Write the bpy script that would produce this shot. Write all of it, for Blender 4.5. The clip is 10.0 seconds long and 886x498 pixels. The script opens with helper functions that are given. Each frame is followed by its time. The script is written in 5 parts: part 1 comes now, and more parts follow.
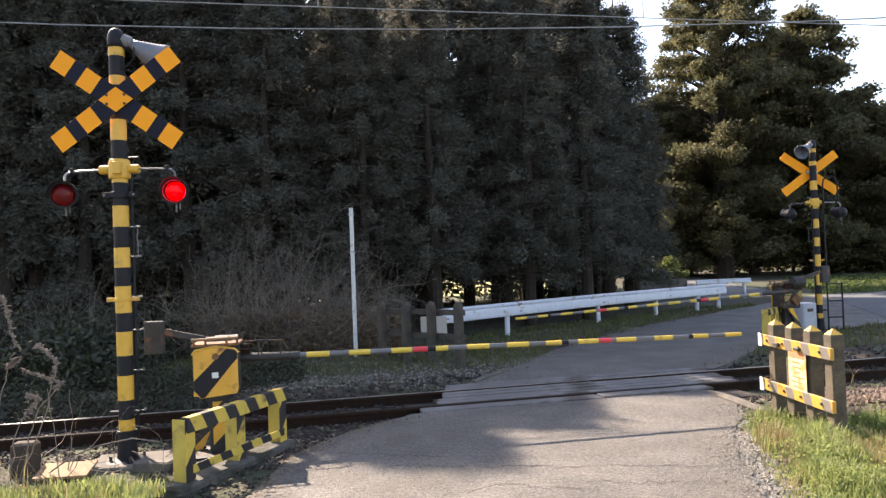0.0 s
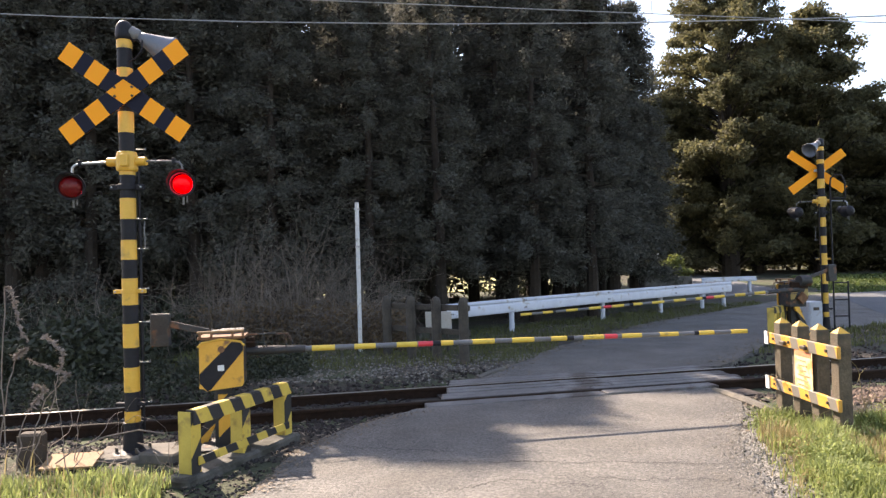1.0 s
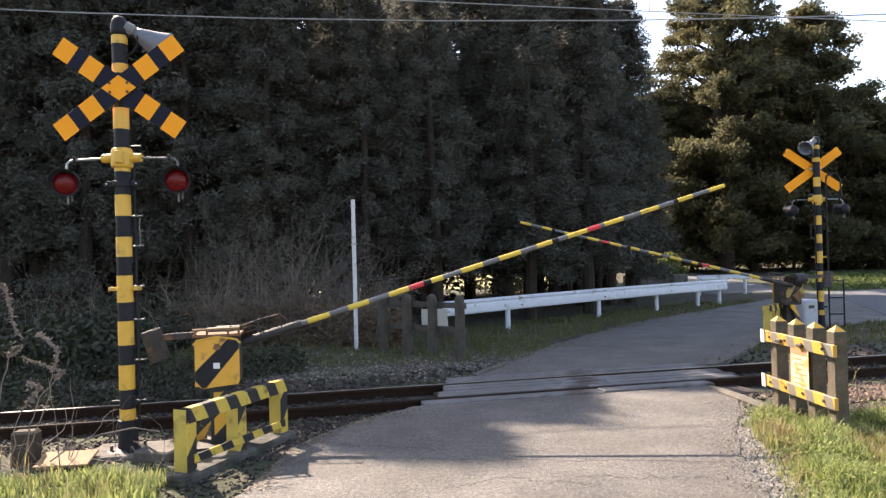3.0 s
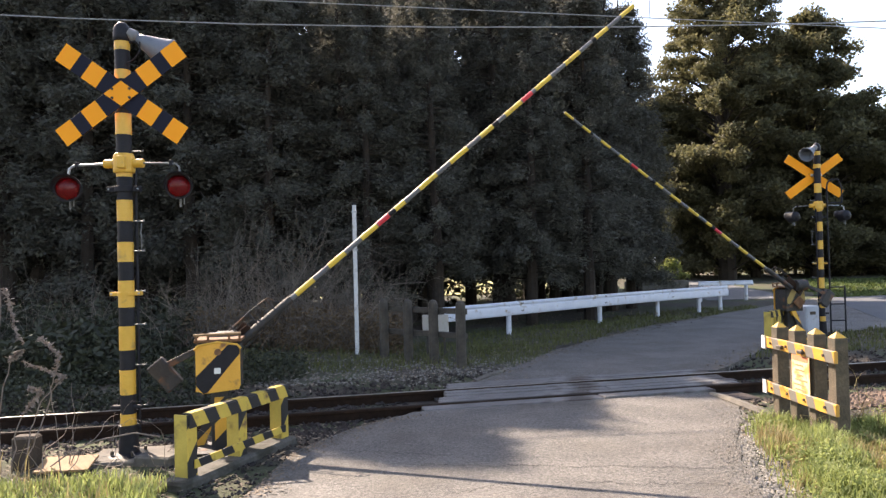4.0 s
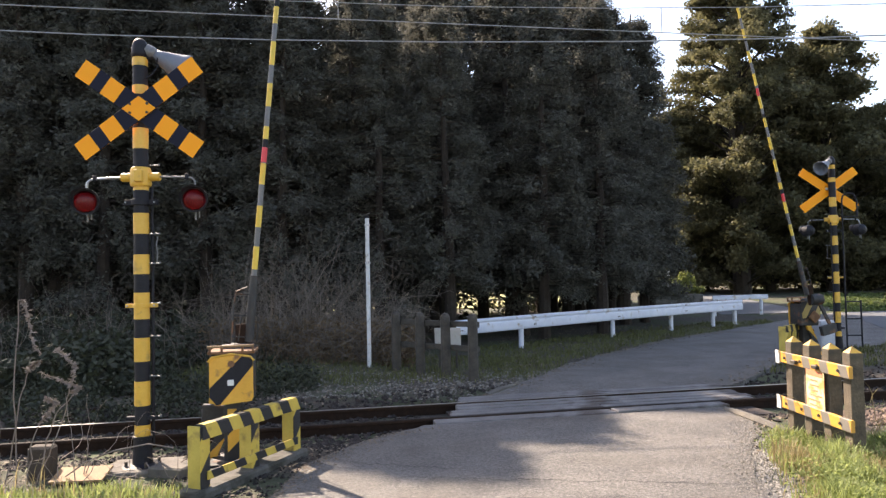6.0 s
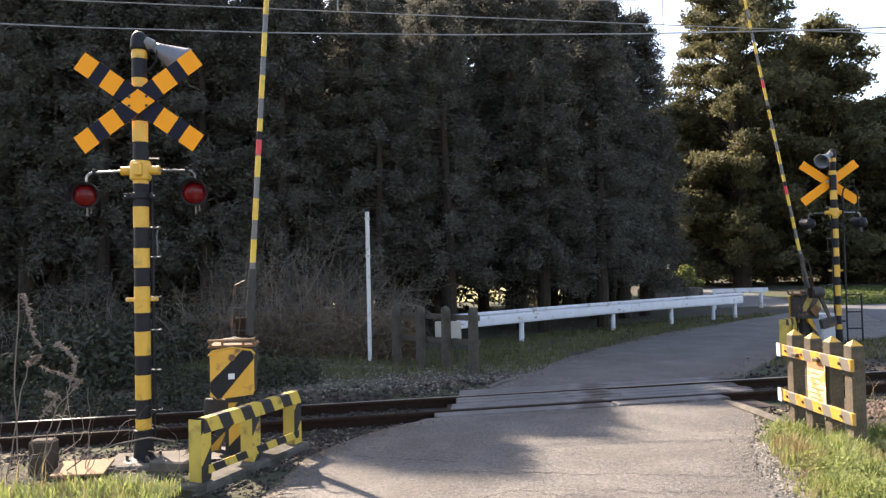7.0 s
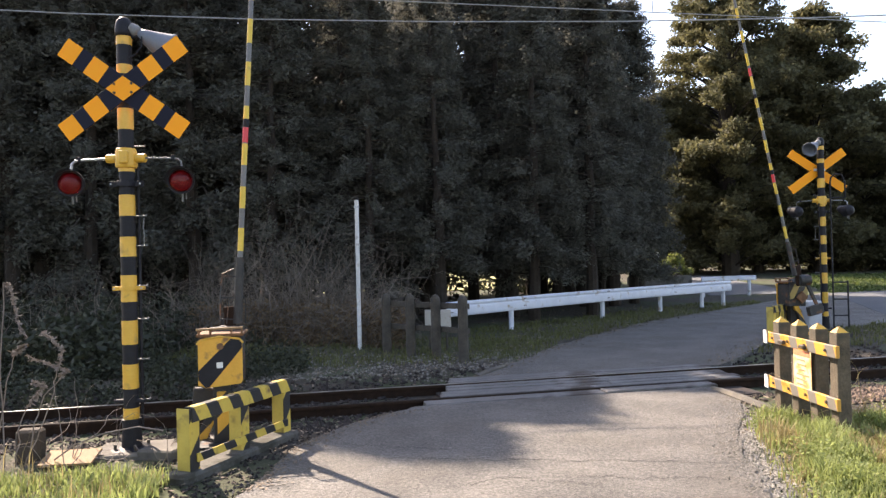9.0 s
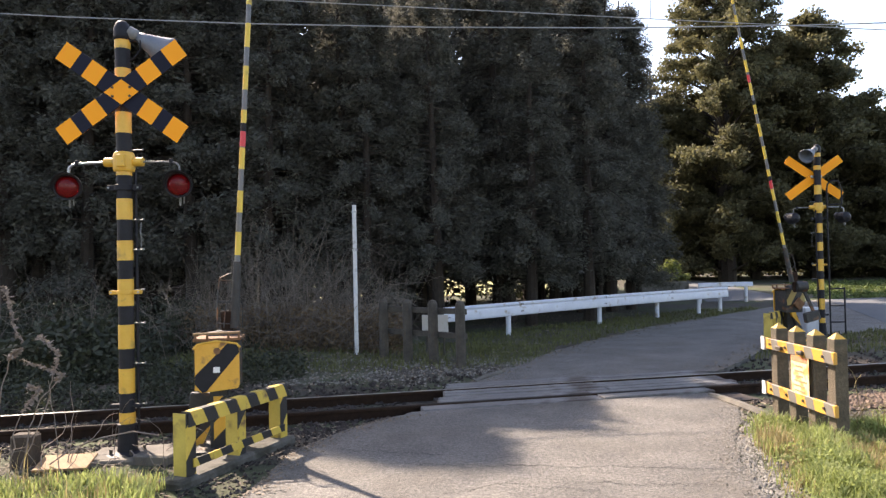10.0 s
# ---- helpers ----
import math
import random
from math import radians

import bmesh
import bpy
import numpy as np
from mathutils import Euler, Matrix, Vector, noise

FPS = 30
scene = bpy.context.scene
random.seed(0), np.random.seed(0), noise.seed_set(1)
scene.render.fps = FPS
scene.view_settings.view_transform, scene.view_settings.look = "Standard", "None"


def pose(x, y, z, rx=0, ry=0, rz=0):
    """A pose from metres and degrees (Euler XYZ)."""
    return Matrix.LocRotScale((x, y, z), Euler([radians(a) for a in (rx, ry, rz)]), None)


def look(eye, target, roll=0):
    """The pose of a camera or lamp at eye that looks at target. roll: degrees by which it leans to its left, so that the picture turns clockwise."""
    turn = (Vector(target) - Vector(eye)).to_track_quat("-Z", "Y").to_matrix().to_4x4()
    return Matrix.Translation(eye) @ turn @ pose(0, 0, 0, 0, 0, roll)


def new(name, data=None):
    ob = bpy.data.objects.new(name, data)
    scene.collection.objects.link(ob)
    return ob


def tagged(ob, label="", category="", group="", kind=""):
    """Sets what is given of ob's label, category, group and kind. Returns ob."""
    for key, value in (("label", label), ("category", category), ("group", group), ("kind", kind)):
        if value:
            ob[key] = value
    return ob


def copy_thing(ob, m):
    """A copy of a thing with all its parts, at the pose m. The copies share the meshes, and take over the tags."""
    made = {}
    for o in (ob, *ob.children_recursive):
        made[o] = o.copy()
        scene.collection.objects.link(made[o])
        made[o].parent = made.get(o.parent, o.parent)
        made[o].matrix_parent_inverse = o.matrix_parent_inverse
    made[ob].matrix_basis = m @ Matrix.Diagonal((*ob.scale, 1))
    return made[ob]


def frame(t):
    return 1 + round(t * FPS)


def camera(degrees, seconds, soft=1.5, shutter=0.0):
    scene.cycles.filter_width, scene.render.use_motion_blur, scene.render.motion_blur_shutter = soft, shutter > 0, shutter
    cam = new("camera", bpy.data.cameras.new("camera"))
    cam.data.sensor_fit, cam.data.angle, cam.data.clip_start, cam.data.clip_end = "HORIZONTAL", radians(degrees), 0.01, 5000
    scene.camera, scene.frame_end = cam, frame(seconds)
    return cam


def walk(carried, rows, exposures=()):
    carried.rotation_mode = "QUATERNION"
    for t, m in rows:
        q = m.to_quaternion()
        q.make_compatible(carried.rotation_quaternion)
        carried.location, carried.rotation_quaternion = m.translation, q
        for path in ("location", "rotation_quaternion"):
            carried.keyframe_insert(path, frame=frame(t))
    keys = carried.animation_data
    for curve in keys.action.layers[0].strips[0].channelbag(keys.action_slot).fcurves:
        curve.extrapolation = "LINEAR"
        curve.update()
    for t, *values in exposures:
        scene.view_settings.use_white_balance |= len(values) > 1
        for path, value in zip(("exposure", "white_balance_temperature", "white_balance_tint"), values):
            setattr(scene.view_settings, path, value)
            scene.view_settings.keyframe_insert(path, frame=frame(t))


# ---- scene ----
EXPO = 1.64
cam = camera(64.2, 10.0, soft=1.4)
PATH = [
    (0, (0.01, -0.008, 1.648), (0.023, 1.992, 1.683), -2.1),
    (0.5, (0.005, -0.006, 1.645), (0.014, 1.994, 1.674), -1.9),
    (1, (-0.006, -0.003, 1.643), (-0.006, 1.997, 1.666), -1.6),
    (1.5, (-0.011, 0.003, 1.65), (-0.008, 2.003, 1.675), -1.6),
    (2, (-0.022, 0.013, 1.65), (-0.012, 2.013, 1.674), -1.5),
    (2.5, (-0.019, 0.016, 1.646), (-0.007, 2.016, 1.66), -1.5),
    (4, (-0.013, 0.006, 1.646), (-0.004, 2.005, 1.677), -1.4),
    (4.5, (-0.016, -0.002, 1.647), (-0.009, 1.997, 1.696), -1.2),
    (5, (-0.014, -0.018, 1.644), (-0.016, 1.98, 1.71), -1.3),
    (5.5, (-0.003, -0.028, 1.647), (-0.028, 1.97, 1.718), -1.2),
    (7, (-0.016, -0.01, 1.644), (-0.042, 1.989, 1.695), -1.3),
    (7.5, (-0.013, -0.007, 1.642), (-0.029, 1.992, 1.677), -1.7),
    (8, (-0.003, -0.006, 1.638), (-0.014, 1.994, 1.657), -1.9),
    (8.5, (-0.002, -0.002, 1.638), (-0.009, 1.998, 1.653), -1.7),
    (9, (0.0, 0.0, 1.64), (0.0, 2.0, 1.658), -1.4),
    (9.5, (-0.007, 0.007, 1.639), (-0.002, 2.006, 1.664), -1.2),
    (10, (-0.01, 0.007, 1.637), (-0.001, 2.006, 1.67), -1.2),
]
walk(cam, [(t, look(eye, target, roll)) for t, eye, target, roll in PATH], exposures=[(0.0, EXPO, 7600, 19), (10.0, EXPO, 7600, 19)])

# ---- light ----
SUN_ELEVATION, SUN_LEFT = 40.5, 40.0      # degrees above the horizon, degrees to the left of +y
sun_way = Vector((-math.sin(radians(SUN_LEFT)) * math.cos(radians(SUN_ELEVATION)),
                  math.cos(radians(SUN_LEFT)) * math.cos(radians(SUN_ELEVATION)),
                  math.sin(radians(SUN_ELEVATION))))
world = bpy.data.worlds.new("sky")
scene.world = world
world.use_nodes = True
wn = world.node_tree
sky = wn.nodes.new("ShaderNodeTexSky")
sky.sky_type = "NISHITA"
sky.sun_disc = False
sky.sun_elevation = radians(SUN_ELEVATION)
sky.sun_rotation = radians(-SUN_LEFT)
sky.dust_density = 1.0
wn.links.new(sky.outputs[0], wn.nodes["Background"].inputs[0])
wn.nodes["Background"].inputs[1].default_value = 0.15
sun = new("sun", bpy.data.lights.new("sun", "SUN"))
sun.data.energy, sun.data.angle, sun.data.color = 5.0, radians(0.6), (1.0, 0.94, 0.84)
sun.matrix_world = look(sun_way * 60, (0, 0, 0))


# ---- materials ----
def surface(name, dark, light, scale=8.0, rough=0.7, fine=60.0, bump=0.15, metal=0.0, stain=None, stain_scale=2.0, stain_amount=0.5, spread=0.5, through_light=0.0, island=0.0, specular=0.5, grain=0.4, harsh=0.55):
    """A noisy surface: a mix of two colours at two scales, fine relief, and stains of a third colour."""
    m = bpy.data.materials.new(name)
    m.use_nodes = True
    n, l = m.node_tree.nodes, m.node_tree.links
    p = n["Principled BSDF"]
    tc = n.new("ShaderNodeTexCoord")
    a = n.new("ShaderNodeTexNoise")
    a.inputs["Scale"].default_value, a.inputs["Detail"].default_value = scale, 5
    l.new(tc.outputs["Object"], a.inputs["Vector"])
    f = n.new("ShaderNodeTexNoise")
    f.inputs["Scale"].default_value, f.inputs["Detail"].default_value, f.inputs["Roughness"].default_value = fine, 4, harsh
    l.new(tc.outputs["Object"], f.inputs["Vector"])
    add = n.new("ShaderNodeMix")
    add.inputs["Factor"].default_value = grain
    l.new(a.outputs["Fac"], add.inputs["A"])
    l.new(f.outputs["Fac"], add.inputs["B"])
    mr = n.new("ShaderNodeMapRange")
    mr.inputs["From Min"].default_value, mr.inputs["From Max"].default_value = 0.5 - spread / 2.5, 0.5 + spread / 2.5
    l.new(add.outputs["Result"], mr.inputs["Value"])
    fac = mr.outputs["Result"]
    if island:
        g = n.new("ShaderNodeNewGeometry")
        mi = n.new("ShaderNodeMix")
        mi.inputs["Factor"].default_value = island
        l.new(fac, mi.inputs["A"])
        l.new(g.outputs["Random Per Island"], mi.inputs["B"])
        fac = mi.outputs["Result"]
    c = n.new("ShaderNodeMix")
    c.data_type = "RGBA"
    c.inputs["A"].default_value, c.inputs["B"].default_value = (*dark, 1), (*light, 1)
    l.new(fac, c.inputs["Factor"])
    colour = c.outputs["Result"]
    if stain:
        s = n.new("ShaderNodeTexNoise")
        s.inputs["Scale"].default_value, s.inputs["Detail"].default_value = stain_scale, 6
        l.new(tc.outputs["Object"], s.inputs["Vector"])
        r = n.new("ShaderNodeMapRange")
        r.inputs["From Min"].default_value, r.inputs["From Max"].default_value = 0.62 - 0.25 * stain_amount, 0.72 - 0.2 * stain_amount
        l.new(s.outputs["Fac"], r.inputs["Value"])
        k = n.new("ShaderNodeMix")
        k.data_type = "RGBA"
        k.inputs["B"].default_value = (*stain, 1)
        l.new(r.outputs["Result"], k.inputs["Factor"])
        l.new(colour, k.inputs["A"])
        colour = k.outputs["Result"]
    l.new(colour, p.inputs["Base Color"])
    p.inputs["Roughness"].default_value, p.inputs["Metallic"].default_value = rough, metal
    p.inputs["Specular IOR Level"].default_value = specular
    if bump:
        b = n.new("ShaderNodeBump")
        b.inputs["Strength"].default_value, b.inputs["Distance"].default_value = bump, 0.02
        l.new(f.outputs["Fac"], b.inputs["Height"])
        l.new(b.outputs["Normal"], p.inputs["Normal"])
    if through_light:
        t = n.new("ShaderNodeBsdfTranslucent")
        l.new(colour, t.inputs["Color"])
        mx = n.new("ShaderNodeMixShader")
        mx.inputs[0].default_value = through_light
        l.new(p.outputs[0], mx.inputs[1])
        l.new(t.outputs[0], mx.inputs[2])
        l.new(mx.outputs[0], n["Material Output"].inputs["Surface"])
    return m


def striped(name, one, two, period, axis_u, axis_v, duty=0.5, worn=(0.16, 0.09, 0.04)):
    """Slanting paint stripes of two colours, in the object's own space, with worn patches."""
    m = surface(name, one, tuple(min(1, v * 1.2) for v in one), 9, 0.5, 70, 0.1, stain=worn, stain_scale=7, stain_amount=0.15)
    n, l = m.node_tree.nodes, m.node_tree.links
    p = n["Principled BSDF"]
    first = p.inputs["Base Color"].links[0].from_socket
    tc = n.new("ShaderNodeTexCoord")
    d = n.new("ShaderNodeVectorMath")
    d.operation = "DOT_PRODUCT"
    d.inputs[1].default_value = (axis_u[0] + axis_v[0], axis_u[1] + axis_v[1], axis_u[2] + axis_v[2])
    l.new(tc.outputs["Object"], d.inputs[0])
    q = n.new("ShaderNodeMath")
    q.operation = "DIVIDE"
    q.inputs[1].default_value = period
    l.new(d.outputs["Value"], q.inputs[0])
    fr = n.new("ShaderNodeMath")
    fr.operation = "FRACT"
    l.new(q.outputs[0], fr.inputs[0])
    gt = n.new("ShaderNodeMath")
    gt.operation = "GREATER_THAN"
    gt.inputs[1].default_value = duty
    l.new(fr.outputs[0], gt.inputs[0])
    k = n.new("ShaderNodeMix")
    k.data_type = "RGBA"
    k.inputs["B"].default_value = (*two, 1)
    l.new(gt.outputs[0], k.inputs["Factor"])
    l.new(first, k.inputs["A"])
    l.new(k.outputs["Result"], p.inputs["Base Color"])
    return m


YELLOW, BLACK, RUST = (0.60, 0.325, 0.036), (0.018, 0.018, 0.022), (0.16, 0.07, 0.03)
M_asphalt = surface("old_asphalt", (0.04, 0.037, 0.034), (0.212, 0.194, 0.171), 1.6, 0.72, 34, 1.0, grain=0.72, spread=0.36, harsh=0.85, stain=(0.10, 0.088, 0.074), stain_scale=0.7, stain_amount=0.4)


def speckle(m, scale, low, high):
    """Breaks a surface's colour up into small stones of uneven brightness."""
    n, l = m.node_tree.nodes, m.node_tree.links
    p = n["Principled BSDF"]
    first = p.inputs["Base Color"].links[0].from_socket
    tc, v = n.new("ShaderNodeTexCoord"), n.new("ShaderNodeTexVoronoi")
    v.inputs["Scale"].default_value = scale
    l.new(tc.outputs["Object"], v.inputs["Vector"])
    sep, mr, k = n.new("ShaderNodeSeparateColor"), n.new("ShaderNodeMapRange"), n.new("ShaderNodeVectorMath")
    l.new(v.outputs["Color"], sep.inputs[0])
    l.new(sep.outputs[0], mr.inputs["Value"])
    mr.inputs["To Min"].default_value, mr.inputs["To Max"].default_value = low, high
    k.operation = "SCALE"
    l.new(first, k.inputs[0])
    l.new(mr.outputs["Result"], k.inputs["Scale"])
    l.new(k.outputs[0], p.inputs["Base Color"])


speckle(M_asphalt, 100, 0.62, 1.38)
speckle(M_asphalt, 30, 0.9, 1.1)
M_street = surface("street_asphalt", (0.075, 0.078, 0.084), (0.118, 0.121, 0.127), 0.8, 0.9, 60, 0.3)
M_soil = surface("soil_and_litter", (0.015, 0.012, 0.009), (0.075, 0.06, 0.042), 5, 0.95, 30, 1.0, grain=0.55, stain=(0.045, 0.055, 0.02), stain_scale=0.5, stain_amount=0.7)
M_gravel = surface("gravel", (0.07, 0.062, 0.05), (0.27, 0.245, 0.21), 4, 0.9, 30, 0.3, island=0.8)
M_edge = surface("pale_edge_gravel", (0.10, 0.09, 0.072), (0.36, 0.33, 0.285), 4, 0.9, 30, 0.3, island=0.8)
M_heap = surface("rusty_gravel_stones", (0.06, 0.04, 0.03), (0.24, 0.165, 0.12), 4, 0.9, 30, 0.3, island=0.8)
# same rusty stone as M_heap, darkened to put the track's shade in its colour
M_ballast = surface("shade_toned_rusty_ballast", (0.009, 0.007, 0.0055), (0.05, 0.036, 0.029), 4, 0.9, 30, 0.3, island=0.8)
M_concrete = surface("weathered_concrete", (0.06, 0.052, 0.043), (0.135, 0.12, 0.10), 5, 0.85, 70, 0.3, stain=(0.14, 0.12, 0.09), stain_scale=3, stain_amount=0.35)
# concrete toned darker to put the guard fence's shade into the kerb's colour
M_kerb = surface("shade_toned_concrete", (0.05, 0.047, 0.04), (0.125, 0.115, 0.098), 5, 0.9, 60, 0.4, stain=(0.035, 0.032, 0.022), stain_scale=4, stain_amount=0.4)
M_panel = surface("crossing_panel", (0.06, 0.057, 0.054), (0.20, 0.19, 0.18), 3, 0.6, 60, 0.4, stain=(0.06, 0.045, 0.035), stain_scale=2, stain_amount=0.4)
M_rail = surface("rusted_steel_rail", (0.016, 0.009, 0.006), (0.040, 0.022, 0.014), 12, 0.8, 80, 0.2, specular=0.12)
M_dullhead = surface("dull_rail_head", (0.018, 0.014, 0.011), (0.045, 0.036, 0.03), 6, 0.8, 60, 0.05, specular=0.1)
M_railhead = surface("polished_rail_head", (0.30, 0.28, 0.26), (0.42, 0.40, 0.38), 3, 0.42, 60, 0.02, metal=1.0)
M_sleeper = surface("oiled_timber", (0.03, 0.022, 0.016), (0.075, 0.055, 0.04), 6, 0.9, 60, 0.4)
M_yellow = surface("yellow_paint", YELLOW, (0.70, 0.40, 0.058), 7, 0.45, 60, 0.05, stain=(0.42, 0.25, 0.05), stain_scale=9, stain_amount=0.1)
M_armyellow = surface("arm_yellow_film", (0.60, 0.40, 0.045), (0.70, 0.48, 0.07), 7, 0.45, 60, 0.05, stain=(0.42, 0.28, 0.06), stain_scale=9, stain_amount=0.1)
M_sign = surface("reflective_yellow", (0.93, 0.315, 0.010), (0.96, 0.35, 0.014), 4, 0.55, 90, 0.02, specular=0.25)
M_black = surface("black_paint", (0.010, 0.010, 0.013), (0.02, 0.02, 0.025), 7, 0.55, 60, 0.05, specular=0.2)
M_signblack = surface("sign_black_film", (0.008, 0.009, 0.018), (0.012, 0.013, 0.026), 5, 0.6, 60, 0.02, specular=0.15)
M_darkgrey = surface("dark_grey_film", (0.09, 0.09, 0.095), (0.15, 0.15, 0.155), 7, 0.4, 60, 0.05)
M_red = surface("red_film", (0.55, 0.03, 0.045), (0.65, 0.05, 0.06), 7, 0.4, 60, 0.05)
M_machine = surface("greasy_dark_iron", (0.012, 0.012, 0.012), (0.045, 0.042, 0.04), 8, 0.6, 60, 0.3, stain=RUST, stain_scale=6, stain_amount=0.25)
M_rust = surface("rusty_iron", (0.10, 0.045, 0.02), (0.26, 0.13, 0.06), 14, 0.8, 80, 0.3)
M_steel = surface("galvanised_steel", (0.30, 0.31, 0.32), (0.44, 0.45, 0.46), 10, 0.4, 60, 0.05, metal=0.7)
M_horn = surface("grey_horn", (0.10, 0.115, 0.14), (0.15, 0.165, 0.195), 6, 0.5, 60, 0.05)
M_guard = surface("white_guardrail_paint", (0.46, 0.49, 0.56), (0.60, 0.63, 0.69), 4, 0.45, 70, 0.05, stain=(0.32, 0.27, 0.22), stain_scale=5, stain_amount=0.1)
M_whitepost = surface("white_post_paint", (0.46, 0.46, 0.46), (0.62, 0.62, 0.61), 8, 0.6, 70, 0.1, stain=(0.3, 0.28, 0.25), stain_scale=8, stain_amount=0.2)
M_oldwood = surface("old_grey_wood", (0.028, 0.024, 0.019), (0.085, 0.072, 0.057), 9, 0.9, 70, 0.5)
M_postwood = surface("weathered_post", (0.045, 0.035, 0.024), (0.15, 0.115, 0.074), 7, 0.85, 60, 0.4, stain=(0.06, 0.055, 0.04), stain_scale=4, stain_amount=0.3)
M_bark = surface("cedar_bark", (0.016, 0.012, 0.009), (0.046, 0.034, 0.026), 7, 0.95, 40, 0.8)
M_cedar = surface("cedar_foliage", (0.058, 0.060, 0.050), (0.14, 0.138, 0.115), 1.2, 0.75, 12, 0.0, through_light=0.4, island=0.6, specular=0.25)
M_tree = surface("broad_foliage", (0.06, 0.064, 0.034), (0.16, 0.145, 0.07), 0.7, 0.65, 10, 0.0, through_light=0.55, island=0.6)
M_farwood = surface("far_foliage", (0.05, 0.07, 0.018), (0.15, 0.17, 0.05), 0.4, 0.7, 8, 0.0, through_light=0.35, island=0.6)
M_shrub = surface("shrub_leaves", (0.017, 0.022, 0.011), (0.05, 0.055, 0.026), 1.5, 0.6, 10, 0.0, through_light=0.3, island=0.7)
M_bright = surface("young_leaves", (0.10, 0.125, 0.03), (0.24, 0.26, 0.08), 1.5, 0.6, 10, 0.0, through_light=0.45, island=0.7)
M_grass = surface("grass_blades", (0.12, 0.155, 0.04), (0.36, 0.405, 0.15), 2.2, 0.6, 10, 0.0, through_light=0.55, island=0.7)
M_dry = surface("dry_grass", (0.20, 0.15, 0.06), (0.42, 0.34, 0.17), 2.2, 0.8, 10, 0.0, through_light=0.35, island=0.7)
M_vine = surface("bare_vines", (0.05, 0.04, 0.032), (0.24, 0.195, 0.155), 2.5, 0.9, 30, 0.0, island=0.5)
M_weed = surface("dead_weeds", (0.11, 0.085, 0.07), (0.30, 0.24, 0.205), 2.5, 0.9, 30, 0.0, island=0.5)
M_dull = surface("dull_grass", (0.055, 0.062, 0.018), (0.17, 0.17, 0.06), 1.5, 0.8, 10, 0.0, through_light=0.35, island=0.7)
M_verge = surface("green_verge_grass", (0.05, 0.075, 0.018), (0.13, 0.165, 0.05), 0.5, 0.75, 10, 0.0, through_light=0.4, island=0.6)
M_litter = surface("fallen_leaves", (0.05, 0.035, 0.022), (0.26, 0.20, 0.14), 2.0, 0.85, 10, 0.0, island=0.85)
M_drybrush = surface("dry_brush_leaves", (0.06, 0.04, 0.022), (0.22, 0.15, 0.085), 1.2, 0.85, 10, 0.0, through_light=0.3, island=0.7)
M_pegs = surface("dull_steel_peg", (0.10, 0.10, 0.10), (0.18, 0.18, 0.18), 9, 0.5, 60, 0.05)
M_field = surface("sunlit_meadow", (0.15, 0.15, 0.05), (0.36, 0.33, 0.14), 0.6, 0.95, 9, 0.3)
M_board = surface("tan_plywood", (0.21, 0.125, 0.06), (0.31, 0.19, 0.095), 5, 0.8, 60, 0.2)
M_wire = surface("overhead_wire", (0.22, 0.22, 0.22), (0.3, 0.3, 0.3), 3, 0.5, 30, 0.0)
M_tar = surface("tar_crack", (0.022, 0.021, 0.02), (0.04, 0.038, 0.036), 6, 0.9, 60, 0.2)
M_white = surface("white_sheet", (0.6, 0.6, 0.58), (0.74, 0.74, 0.72), 4, 0.6, 60, 0.05, stain=(0.35, 0.3, 0.22), stain_scale=6, stain_amount=0.15)
M_cabinet = surface("pale_blue_grey_paint", (0.34, 0.37, 0.42), (0.46, 0.49, 0.54), 5, 0.55, 60, 0.05, stain=(0.25, 0.2, 0.14), stain_scale=6, stain_amount=0.2)
M_notice = surface("dull_cream_sheet", (0.36, 0.335, 0.29), (0.48, 0.45, 0.40), 4, 0.6, 60, 0.05, stain=(0.25, 0.2, 0.14), stain_scale=6, stain_amount=0.25)
M_poster = surface("faded_poster", (0.74, 0.52, 0.24), (0.82, 0.68, 0.44), 6, 0.6, 60, 0.05, stain=(0.70, 0.30, 0.10), stain_scale=9, stain_amount=0.6)
M_ink = surface("faded_red_ink", (0.55, 0.17, 0.08), (0.66, 0.28, 0.15), 9, 0.7, 60, 0.05)
M_bolt = surface("dark_bolt", (0.03, 0.022, 0.015), (0.08, 0.06, 0.04), 9, 0.6, 60, 0.1)
S_fence = striped("slanting_yellow_black", (0.52, 0.36, 0.06), (0.016, 0.016, 0.018), 0.27, (0.0, 1.0, 0.0), (0.0, 0.0, 0.55))
S_post = striped("post_yellow_black", (0.52, 0.36, 0.06), (0.016, 0.016, 0.018), 0.36, (1.0, 1.0, 0.0), (0.0, 0.0, -0.75))
S_rail = striped("board_yellow_grey", (0.52, 0.265, 0.045), (0.17, 0.15, 0.125), 0.30, (0.0, 1.0, 0.0), (0.0, 0.0, 0.35), 0.55)
S_hood = striped("dull_hood_stripes", (0.30, 0.21, 0.06), (0.018, 0.016, 0.015), 0.26, (1.0, 0.0, 0.0), (0.0, 0.0, 0.6), 0.5)
S_box = striped("box_yellow_black", (0.66, 0.34, 0.04), (0.016, 0.016, 0.018), 0.30, (1.0, 0.0, 0.0), (0.0, 0.0, -1.0), 0.5)


